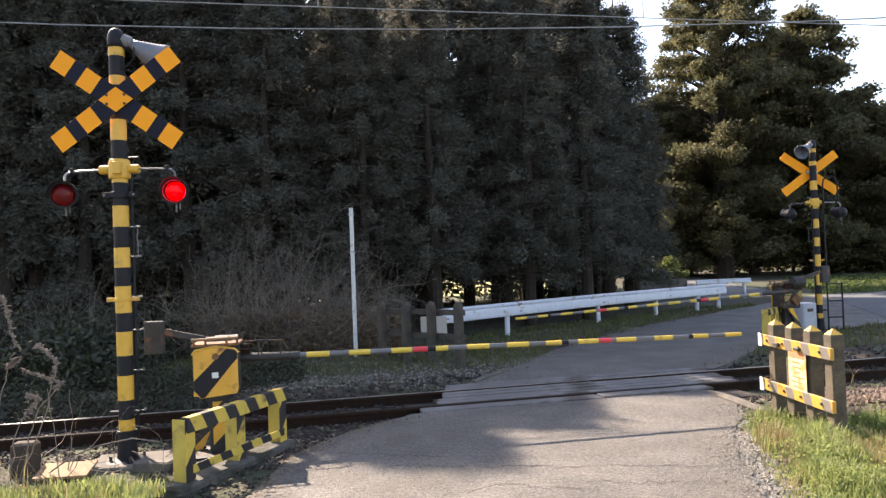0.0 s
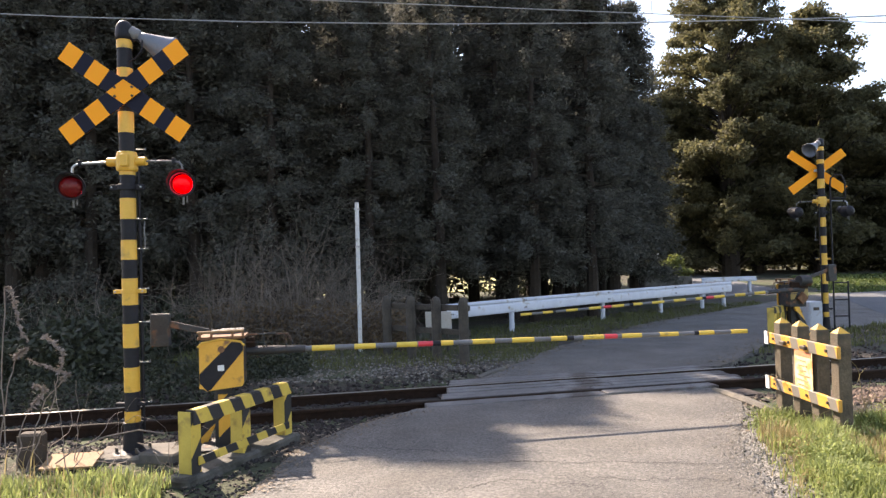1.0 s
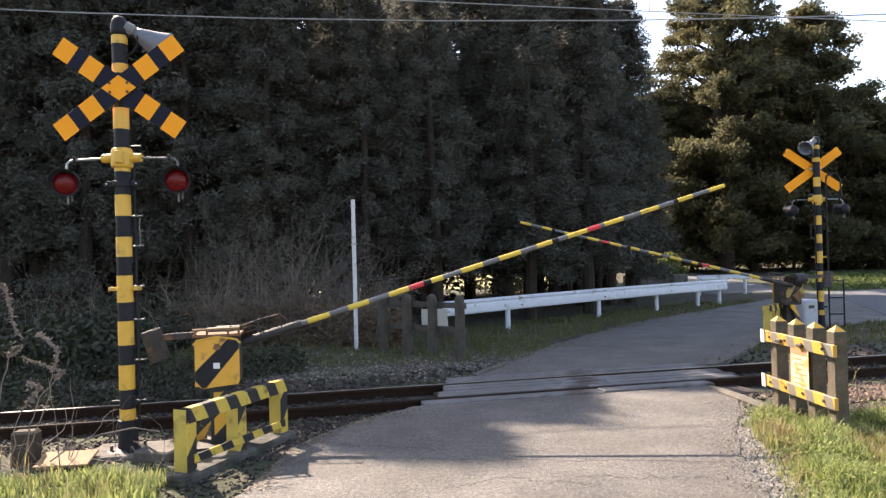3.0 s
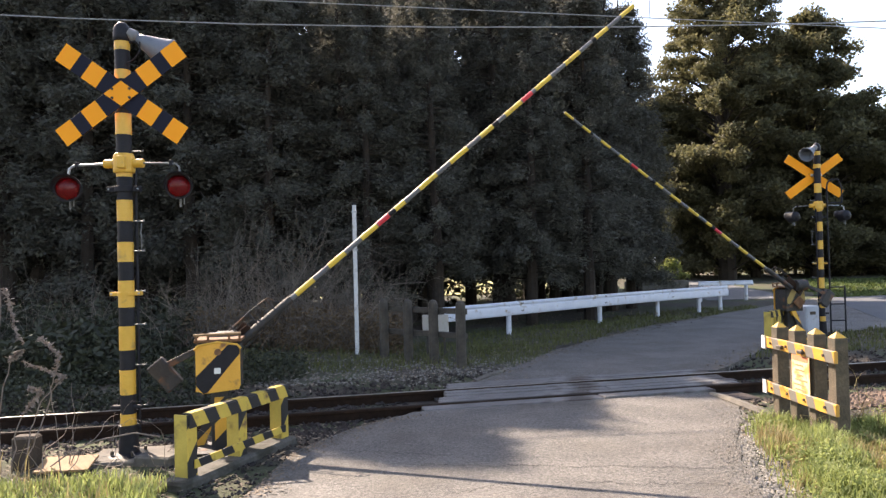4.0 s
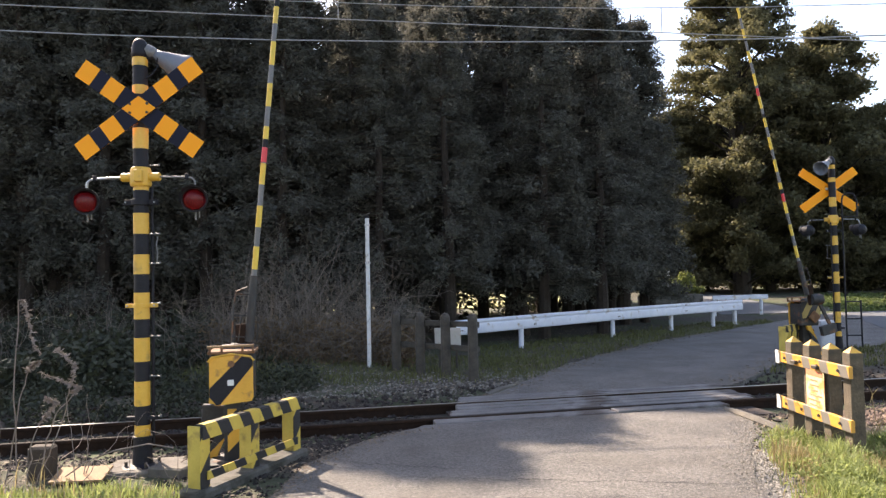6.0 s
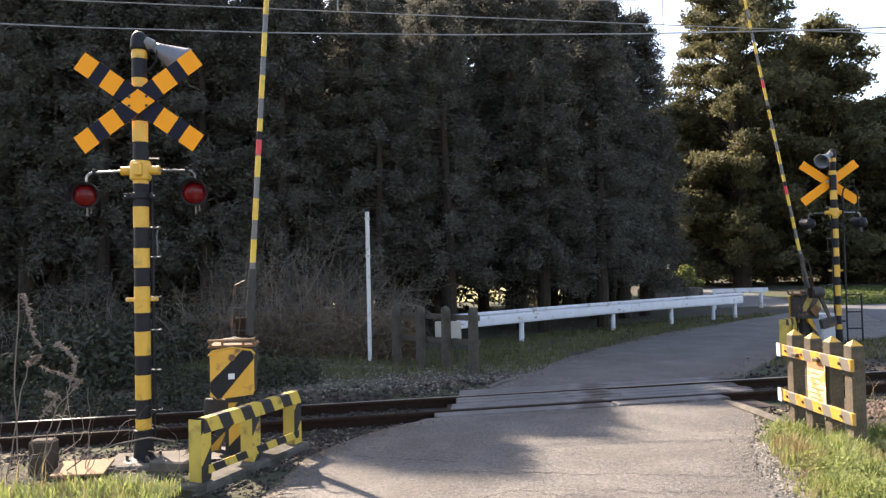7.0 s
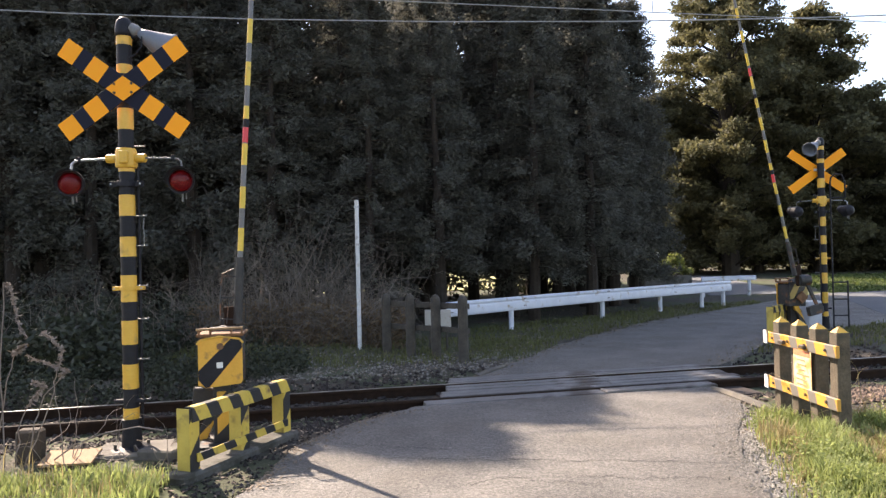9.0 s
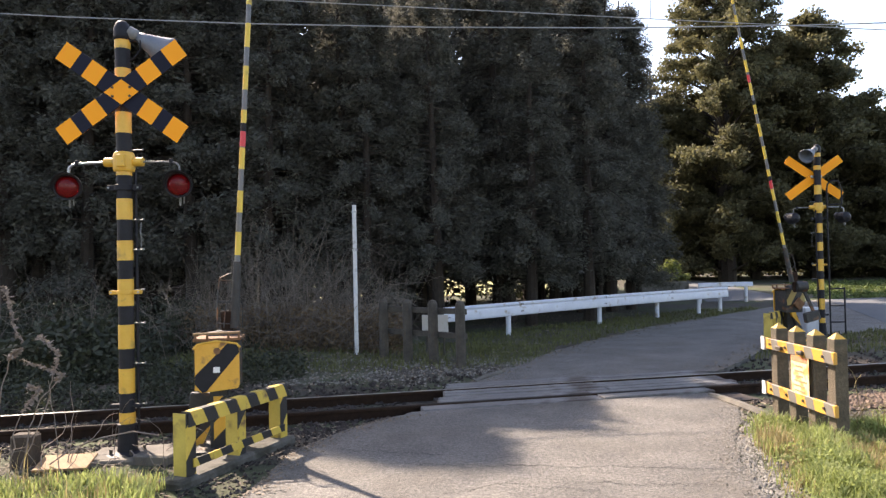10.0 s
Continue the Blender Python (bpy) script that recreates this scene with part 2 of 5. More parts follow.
def lens_glass():
    m = bpy.data.materials.new("red_signal_glass")
    m.use_nodes = True
    n, l = m.node_tree.nodes, m.node_tree.links
    p = n["Principled BSDF"]
    p.inputs["Base Color"].default_value = (0.20, 0.008, 0.012, 1)
    p.inputs["Roughness"].default_value = 0.25
    t = n.new("ShaderNodeBsdfTransparent")
    t.inputs["Color"].default_value = (0.95, 0.12, 0.12, 1)
    mx = n.new("ShaderNodeMixShader")
    mx.inputs[0].default_value = 0.55
    l.new(p.outputs[0], mx.inputs[1])
    l.new(t.outputs[0], mx.inputs[2])
    l.new(mx.outputs[0], n["Material Output"].inputs["Surface"])
    return m


def glowing(name, colour, strength):
    m = bpy.data.materials.new(name)
    m.use_nodes = True
    p = m.node_tree.nodes["Principled BSDF"]
    p.inputs["Base Color"].default_value = (*colour, 1)
    p.inputs["Emission Color"].default_value = (*colour, 1)
    p.inputs["Emission Strength"].default_value = strength
    return m


M_lens = lens_glass()
M_glow = glowing("lit_red_lamp", (1.0, 0.035, 0.085), 3.0)


# ---- building blocks ----
def part(name, bm, material, parent=None, label="", place=None, bevel=0.0, smooth=False):
    """Links a bmesh as one mesh object under a thing or a part."""
    if bevel:
        bmesh.ops.bevel(bm, geom=list(bm.edges), offset=bevel, segments=1, affect="EDGES", clamp_overlap=True)
    me = bpy.data.meshes.new(name)
    bm.to_mesh(me)
    bm.free()
    for mt in material if isinstance(material, (list, tuple)) else [material]:
        me.materials.append(mt)
    if smooth:
        me.shade_smooth()
    ob = new(name, me)
    if place is not None:
        ob.matrix_basis = place
    if parent is not None:
        ob.parent = parent
    if label:
        ob["label"] = label
    return ob


def from_arrays(name, verts, faces, material, parent=None, place=None, label=""):
    me = bpy.data.meshes.new(name)
    me.from_pydata([tuple(v) for v in verts], [], [tuple(f) for f in faces])
    me.materials.append(material)
    ob = new(name, me)
    if place is not None:
        ob.matrix_basis = place
    if parent is not None:
        ob.parent = parent
    if label:
        ob["label"] = label
    return ob


def thing(name, m, label, category, group="", kind=""):
    ob = new(name)
    ob.empty_display_size = 0.2
    ob.matrix_basis = m
    return tagged(ob, label, category, group, kind)


def box(sx, sy, sz, m=None, bm=None):
    bm = bm or bmesh.new()
    bmesh.ops.create_cube(bm, size=1.0, matrix=(m or Matrix()) @ Matrix.Diagonal((sx, sy, sz, 1)))
    return bm


def between(a, b):
    a, b = Vector(a), Vector(b)
    return Matrix.Translation((a + b) / 2) @ (b - a).to_track_quat("Z", "Y").to_matrix().to_4x4(), (b - a).length


def rod(a, b, r1, r2=None, n=12, bm=None):
    bm = bm or bmesh.new()
    m, d = between(a, b)
    bmesh.ops.create_cone(bm, cap_ends=True, segments=n, radius1=r1, radius2=r1 if r2 is None else r2, depth=d, matrix=m)
    return bm


def tube(points, radius, n=6, bm=None):
    """A round tube along points; radius may be one number or one per point."""
    bm = bm or bmesh.new()
    pts = [Vector(p) for p in points]
    rings = []
    for i, p in enumerate(pts):
        d = (pts[min(i + 1, len(pts) - 1)] - pts[max(i - 1, 0)]).normalized()
        side = d.orthogonal().normalized() if i == 0 else (last - d * last.dot(d)).normalized()
        last = side
        up = d.cross(side)
        r = radius[i] if isinstance(radius, (list, tuple)) else radius
        rings.append([bm.verts.new(p + r * (math.cos(k * math.tau / n) * side + math.sin(k * math.tau / n) * up)) for k in range(n)])
    for a, b in zip(rings, rings[1:]):
        for k in range(n):
            bm.faces.new((a[k], a[(k + 1) % n], b[(k + 1) % n], b[k]))
    bm.faces.new(rings[0][::-1])
    bm.faces.new(rings[-1])
    return bm


def lathe(profile, n=20, bm=None, m=None):
    """Turns a profile of (radius, height) about z."""
    bm = bm or bmesh.new()
    m = m or Matrix()
    rings = [[bm.verts.new(m @ Vector((r * math.cos(k * math.tau / n), r * math.sin(k * math.tau / n), z))) for k in range(n)] for r, z in profile]
    for a, b in zip(rings, rings[1:]):
        for k in range(n):
            bm.faces.new((a[k], a[(k + 1) % n], b[(k + 1) % n], b[k]))
    bm.faces.new(rings[0][::-1])
    bm.faces.new(rings[-1])
    return bm


def slab(outline, z0, z1, bm=None):
    """A flat plate with the given outline, from z0 up to z1."""
    bm = bm or bmesh.new()
    lo = [bm.verts.new((x, y, z0)) for x, y in outline]
    hi = [bm.verts.new((x, y, z1)) for x, y in outline]
    bm.faces.new(hi)
    bm.faces.new(lo[::-1])
    for i in range(len(lo)):
        j = (i + 1) % len(lo)
        bm.faces.new((lo[i], lo[j], hi[j], hi[i]))
    bmesh.ops.recalc_face_normals(bm, faces=bm.faces)
    return bm


# ---- the plan ----
ALPHA = 11.75                                   # the track's turn from +x
TRACK = pose(0.0, 8.505, 0, 0, 0, ALPHA)       # on the track's centre line, x along the rails
INTO_TRACK = TRACK.inverted()
GAUGE = 0.762                                   # a narrow-gauge line
LEFT_EDGE = [(-2.9, -12), (-2.6, -2), (-2.1, 3.0), (-1.52, 4.6), (-1.40, 5.4), (-1.34, 6.15), (-1.08, 6.75), (-0.82, 7.18), (-0.52, 7.55), (-0.34, 7.72)]
RIGHT_EDGE = [(3.16, 8.42), (3.14, 7.7), (2.98, 7.05), (2.62, 6.4), (2.35, 5.6), (2.1, 4.6), (1.95, 3.0), (1.9, -2), (2.0, -12)]
FAR_LEFT = [(0.36, 9.5), (0.75, 10.2), (1.3, 11.2), (2.0, 12.5), (2.9, 13.9), (4.7, 16.3), (7.0, 18.6), (9.6, 21.2), (13.0, 24.6)]
FAR_RIGHT = [(60, 34), (60, 21.5), (30, 17.8), (14.0, 15.9), (10.2, 15.2), (7.4, 14.0), (5.7, 12.4), (4.7, 11.0), (3.9, 10.0)]


def noise2(x, y, s, seed=0.0):
    return noise.noise(Vector((x * s + seed, y * s - seed, seed * 1.7)))


def inside(x, y, poly):
    hit, j = False, len(poly) - 1
    for i in range(len(poly)):
        (xi, yi), (xj, yj) = poly[i], poly[j]
        if (yi > y) != (yj > y) and x < (xj - xi) * (y - yi) / (yj - yi) + xi:
            hit = not hit
        j = i
    return hit


ROAD_NEAR = LEFT_EDGE + RIGHT_EDGE
ROAD_FAR = FAR_LEFT + FAR_RIGHT


def on_road(x, y):
    u, v, _ = INTO_TRACK @ Vector((x, y, 0))
    return inside(x, y, ROAD_NEAR) or inside(x, y, ROAD_FAR) or (abs(v) < 0.8 and -0.4 < u < 3.9)


def ground_height(x, y):
    u, v, _ = INTO_TRACK @ Vector((x, y, 0))
    h = -0.016 + 0.02 * noise2(x, y, 0.7) + 0.01 * noise2(x, y, 2.3, 3.0)
    bed = max(0.0, 1.0 - max(0.0, abs(v) - 0.85) / 0.6)
    h = h * (1 - bed) - 0.115 * bed
    if v > 2.2:                                  # the bank under the brush
        left = max(0.0, min(1.0, (0.4 - u) / 2.5))
        h += 0.12 * left * min(1.0, (v - 2.2) / 2.0)
    if on_road(x, y):
        h = min(h, -0.08)
    return h


# ---- ground ----
def make_ground():
    xs = sorted(set([-400, -200, -110, -60, -40] + [-30 + i for i in range(16)] + [-14 + 0.35 * i for i in range(87)] + [16.5 + i * 1.5 for i in range(20)] + [50, 70, 110, 200, 400]))
    ys = sorted(set([-200, -80, -40, -20, -12, -8, -4, -1] + [0.5 + 0.35 * i for i in range(60)] + [22 + i * 1.5 for i in range(20)] + [55, 65, 80, 110, 200, 500, 1200]))
    verts = [(x, y, ground_height(x, y)) for y in ys for x in xs]
    w = len(xs)
    faces = [(j * w + i, j * w + i + 1, (j + 1) * w + i + 1, (j + 1) * w + i) for j in range(len(ys) - 1) for i in range(w - 1)]
    ob = from_arrays("ground", verts, faces, M_soil)
    ob.data.shade_smooth()
    tagged(ob, "dark soil with leaf litter and patches of green", "ground", kind="structure")


make_ground()


def crumbled(edge, seed, depth):
    """The same edge line, broken into short uneven pieces."""
    r, out = random.Random(seed), []
    for (xa, ya), (xb, yb) in zip(edge, edge[1:]):
        n = max(1, min(40, int(math.hypot(xb - xa, yb - ya) / 0.07)))
        for k in range(n):
            x, y = xa + (xb - xa) * k / n, ya + (yb - ya) * k / n
            d = depth * (1.6 * noise2(x, y, 2.3, seed) + 0.8 * noise2(x, y, 9.0, seed) + 0.35 * r.uniform(-1, 1)) if k or out else 0.0
            out.append((x + d * (yb - ya) / math.hypot(xb - xa, yb - ya), y - d * (xb - xa) / math.hypot(xb - xa, yb - ya)))
    return out + [edge[-1]]


def make_roads():
    near = part("road", slab(crumbled(LEFT_EDGE[2:], 3, 0.035) + crumbled(RIGHT_EDGE[:-2], 4, 0.035) + RIGHT_EDGE[-2:] + LEFT_EDGE[:2], -0.14, 0.0), M_asphalt)
    tagged(near, "old grey asphalt road with fine cracks", "road", kind="structure")
    far = part("road", slab(crumbled(FAR_LEFT[:-1], 5, 0.07) + FAR_LEFT[-1:] + FAR_RIGHT[:3] + crumbled(FAR_RIGHT[3:], 6, 0.05), -0.14, 0.0), M_asphalt)
    tagged(far, "shaded asphalt road joining a street", "road", kind="structure")
    street = part("street", slab([(9.9, 15.5), (14.0, 16.1), (30, 18.0), (60, 21.8), (60, 33.6), (13.4, 24.6)], 0.004, 0.008), M_street)
    tagged(street, "pale grey asphalt street in sunlight", "road", kind="structure")
    lane = part("side_road", slab([(9.3, 24.7), (12.6, 24.9), (18.0, 52.0), (15.6, 52.0)], 0.0, 0.01), M_street)
    tagged(lane, "pale narrow road leading away in sunlight", "road", kind="structure")
    meadow = part("meadow", slab([(-70, 33), (-20, 31.5), (-4, 31.5), (4, 33.5), (8.6, 36), (14.5, 62), (14.5, 66), (-70, 66)], -0.02, 0.03), M_field)
    tagged(meadow, "sunlit yellow-green meadow behind the grove", "meadow", kind="structure")
    r = random.Random(5)
    for x0, y0, x1, y1 in ((-0.4, 5.72, 2.2, 5.45), (-1.0, 6.25, 0.1, 5.95), (0.4, 5.2, 1.1, 4.95), (-0.1, 4.9, 0.5, 5.25), (0.9, 5.2, 2.1, 5.02)):
        bm, n = bmesh.new(), 44
        rows = []
        for i in range(n + 1):
            k = i / n
            x, y = x0 + (x1 - x0) * k, y0 + (y1 - y0) * k + 0.05 * noise2(k * 9, x0, 1.0, 2.0) + r.uniform(-0.025, 0.025)
            wd = r.uniform(0.0005, 0.005) * min(1, 6 * k, 6 * (1 - k)) + 0.0015
            rows.append((bm.verts.new((x, y - wd, 0.004)), bm.verts.new((x, y + wd, 0.004))))
        for a, b in zip(rows, rows[1:]):
            bm.faces.new((a[0], b[0], b[1], a[1]))
        part("crack", bm, M_tar, near)


make_roads()


def make_track():
    track = thing("railway_track", TRACK, "narrow-gauge railway track with rusty rails on dark ballast", "railway track", kind="structure")
    for side in (-1, 1):
        y = side * (GAUGE / 2 + 0.033)
        bm = box(160, 0.11, 0.015, pose(0, y, -0.125))
        box(160, 0.016, 0.10, pose(0, y, -0.072), bm)
        part("rail", bm, M_rail, track, "rusty steel rail", bevel=0.003)
        part("rail_head", box(160, 0.062, 0.036, pose(0, y, -0.006)), M_rail, track, "rusty rail head", bevel=0.006)
        part("running_surface", box(160, 0.044, 0.004, pose(0, y, 0.0142)), M_railhead if side > 0 else M_dullhead, track, "worn running surface")
    bm = box(1.5, 0.2, 0.13)
    bmesh.ops.bevel(bm, geom=list(bm.edges), offset=0.012, segments=1, affect="EDGES")
    first = None
    r = random.Random(3)
    for i in range(-70, 90):
        u = i * 0.62
        if -0.5 < u < 4.0:
            continue
        m = pose(u, r.uniform(-0.02, 0.02), -0.196, 0, 0, 90 + r.uniform(-1, 1))
        if first is None:
            first = part("sleeper", bm, M_sleeper, track, place=m)
        else:
            ob = new("sleeper", first.data)
            ob.parent, ob.matrix_basis = track, m
    # timbers of the level crossing, along the rails, with flangeways left open
    r = random.Random(8)
    for y, wd, u0, u1 in ((-0.565, 0.23, -0.34, 3.2), (-0.251, 0.168, -0.12, 3.75), (-0.084, 0.168, -0.05, 3.85), (0.084, 0.168, 0.0, 3.8), (0.251, 0.168, 0.04, 3.85), (0.55, 0.19, 0.12, 3.9), (0.75, 0.19, 0.25, 3.95)):
        u = u0 + r.uniform(-0.06, 0.06)
        while u < u1 - 0.2:
            ln = min(1.9 + r.uniform(-0.25, 0.25), u1 - u)
            lift, tip = -0.041 + r.uniform(-0.006, 0.006), r.uniform(-1.2, 1.2)
            part("crossing_board", box(ln - 0.014, wd - 0.016, 0.1), M_panel, track, place=pose(u + ln / 2, y, lift, tip, 0, r.uniform(-0.2, 0.2)), bevel=0.010)
            u += ln
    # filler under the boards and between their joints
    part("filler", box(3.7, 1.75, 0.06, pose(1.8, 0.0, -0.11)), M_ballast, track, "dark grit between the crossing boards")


make_track()


def stones(name, spots, size, material, label, seed, parent=None):
    """Loose stones: small uneven octahedra at the given spots."""
    g = np.random.RandomState(seed)
    base = np.array([(1, 0, 0), (-1, 0, 0), (0, 1, 0), (0, -1, 0), (0, 0, 1), (0, 0, -1)], float)
    tri = np.array([(0, 2, 4), (2, 1, 4), (1, 3, 4), (3, 0, 4), (2, 0, 5), (1, 2, 5), (3, 1, 5), (0, 3, 5)])
    v, f = [], []
    for i, (x, y, z) in enumerate(spots):
        s = size * g.uniform(0.5, 1.35)
        b = base * (s * g.uniform(0.6, 1.2, 3)) * (1, 1, 0.7) + g.uniform(-0.25, 0.25, (6, 3)) * s
        a = g.uniform(0, 6.3)
        c, n = math.cos(a), math.sin(a)
        b = np.stack([b[:, 0] * c - b[:, 1] * n, b[:, 0] * n + b[:, 1] * c, b[:, 2]], 1)
        v.append(b + (x, y, z))
        f.append(tri + 6 * i)
    ob = from_arrays(name, np.concatenate(v), np.concatenate(f), material, parent)
    return tagged(ob, label, "gravel", kind="stuff")


def spots_in(n, seed, box_, test, lift=0.0):
    r, out = random.Random(seed), []
    x0, x1, y0, y1 = box_
    tries = 0
    while len(out) < n and tries < n * 30:
        tries += 1
        x, y = r.uniform(x0, x1), r.uniform(y0, y1)
        if test(x, y, r):
            out.append((x, y, ground_height(x, y) + lift))
    return out


def along_track(x, y):
    u, v, _ = INTO_TRACK @ Vector((x, y, 0))
    return u, v


def bed_test(x, y, r):
    u, v = along_track(x, y)
    return not on_road(x, y) and abs(v) < 1.75 - r.random() * 0.6


stones("ballast", spots_in(9000, 11, (-9, 12, 5.5, 12.5), bed_test, 0.01), 0.034, M_ballast, "rusty ballast stones around the track, toned dark for the shade there", 2)
stones("gravel", spots_in(1600, 12, (-2.6, 1.6, 9.6, 11.8), lambda x, y, r: not on_road(x, y) and along_track(x, y)[1] > 1.0, 0.008), 0.022, M_gravel, "pale gravel strewn beside the track", 3)
stones("gravel", spots_in(3200, 13, (1.7, 3.4, 4.0, 7.6), lambda x, y, r: not on_road(x, y) and abs(x - (2.1 + (y - 4.6) * 0.27)) < 0.36 * r.random() + 0.02, 0.004), 0.013, M_edge, "pale gravel along the road edge", 4)
# reuses the darkened ballast colour for the fence's shade on this gravel
stones("gravel", spots_in(1500, 14, (-2.4, -0.2, 4.6, 8.0), lambda x, y, r: not on_road(x, y), 0.006), 0.018, M_ballast, "gravel beside the concrete kerb, toned dark for the fence's shade", 5)
stones("rusty_gravel", spots_in(2600, 15, (3.3, 8.0, 6.3, 8.3), lambda x, y, r: not on_road(x, y) and along_track(x, y)[1] > -2.0 and x > 3.75 + 0.3 * r.random(), 0.012), 0.03, M_heap, "rusty brown gravel heap beside the track", 6)


def litter(name, spots, size, label, seed):
    """Fallen leaves: small bent flat leaves on the ground."""
    g = np.random.RandomState(seed)
    n, p = len(spots), np.array(spots)
    a = g.uniform(0, math.tau, n)
    s = size * g.uniform(0.5, 1.4, n)[:, None]
    d = np.stack([np.cos(a), np.sin(a), g.uniform(-0.3, 0.5, n)], 1) * s
    e = np.stack([-np.sin(a), np.cos(a), g.uniform(-0.4, 0.4, n)], 1) * s * 0.4
    v = np.stack([p - d, p + e, p + d, p - e], 1).reshape(-1, 3)
    tagged(from_arrays(name, v, np.arange(4 * n).reshape(-1, 4), M_litter), label, "leaf litter", kind="stuff")


litter("leaf_litter", spots_in(7000, 61, (-9, 2.0, 9.2, 14.2), lambda x, y, r: not on_road(x, y) and along_track(x, y)[1] > 0.9, 0.012), 0.03, "dry fallen leaves beyond the track", 1)
litter("leaf_litter", spots_in(3500, 62, (-6, -0.2, 4.6, 8.2), lambda x, y, r: not on_road(x, y), 0.014), 0.022, "dry fallen leaves beside the guard fence", 2)
litter("leaf_litter", spots_in(3500, 63, (2.6, 8.0, 4.4, 8.2), lambda x, y, r: not on_road(x, y), 0.02), 0.024, "dry fallen leaves by the post fence", 3)
litter("leaf_litter", spots_in(3000, 64, (0.8, 9.0, 12.0, 21.0), lambda x, y, r: not on_road(x, y), 0.015), 0.035, "dry fallen leaves under the guardrail", 4)


def road_edge_spots(n, seed, box_, reach):
    """Spots on the asphalt within reach of its edge, fewer further in."""
    r, out = random.Random(seed), []
    for _ in range(n * 40):
        x, y = r.uniform(box_[0], box_[1]), r.uniform(box_[2], box_[3])
        d, a = reach * r.random() ** 2, r.uniform(0, math.tau)
        if on_road(x, y) and not on_road(x + d * math.cos(a), y + d * math.sin(a)) and abs(along_track(x, y)[1]) > 0.9:
            out.append((x, y, 0.008))
            if len(out) == n:
                break
    return out


litter("leaf_litter", road_edge_spots(1500, 65, (0.3, 7.0, 9.5, 19.0), 0.6), 0.03, "dry leaves blown onto the road's edge", 5)
litter("leaf_litter", road_edge_spots(900, 66, (-1.6, 0.2, 5.0, 7.8), 0.35), 0.018, "dry leaves and grit on the near road's edge", 6)
stones("gravel", road_edge_spots(900, 67, (1.6, 3.2, 4.2, 7.6), 0.4), 0.007, M_edge, "fine pale grit on the road's edge", 7)


# ---- crossing signal ----
BANDS = [(3.632, 3.544), (3.371, 3.288), (2.987, 2.805), (2.638, 2.436), (2.234, 2.051), (1.869, 1.697), (1.534, 1.303), (1.14, 0.933), (0.761, 0.549), (0.382, 0.283)]


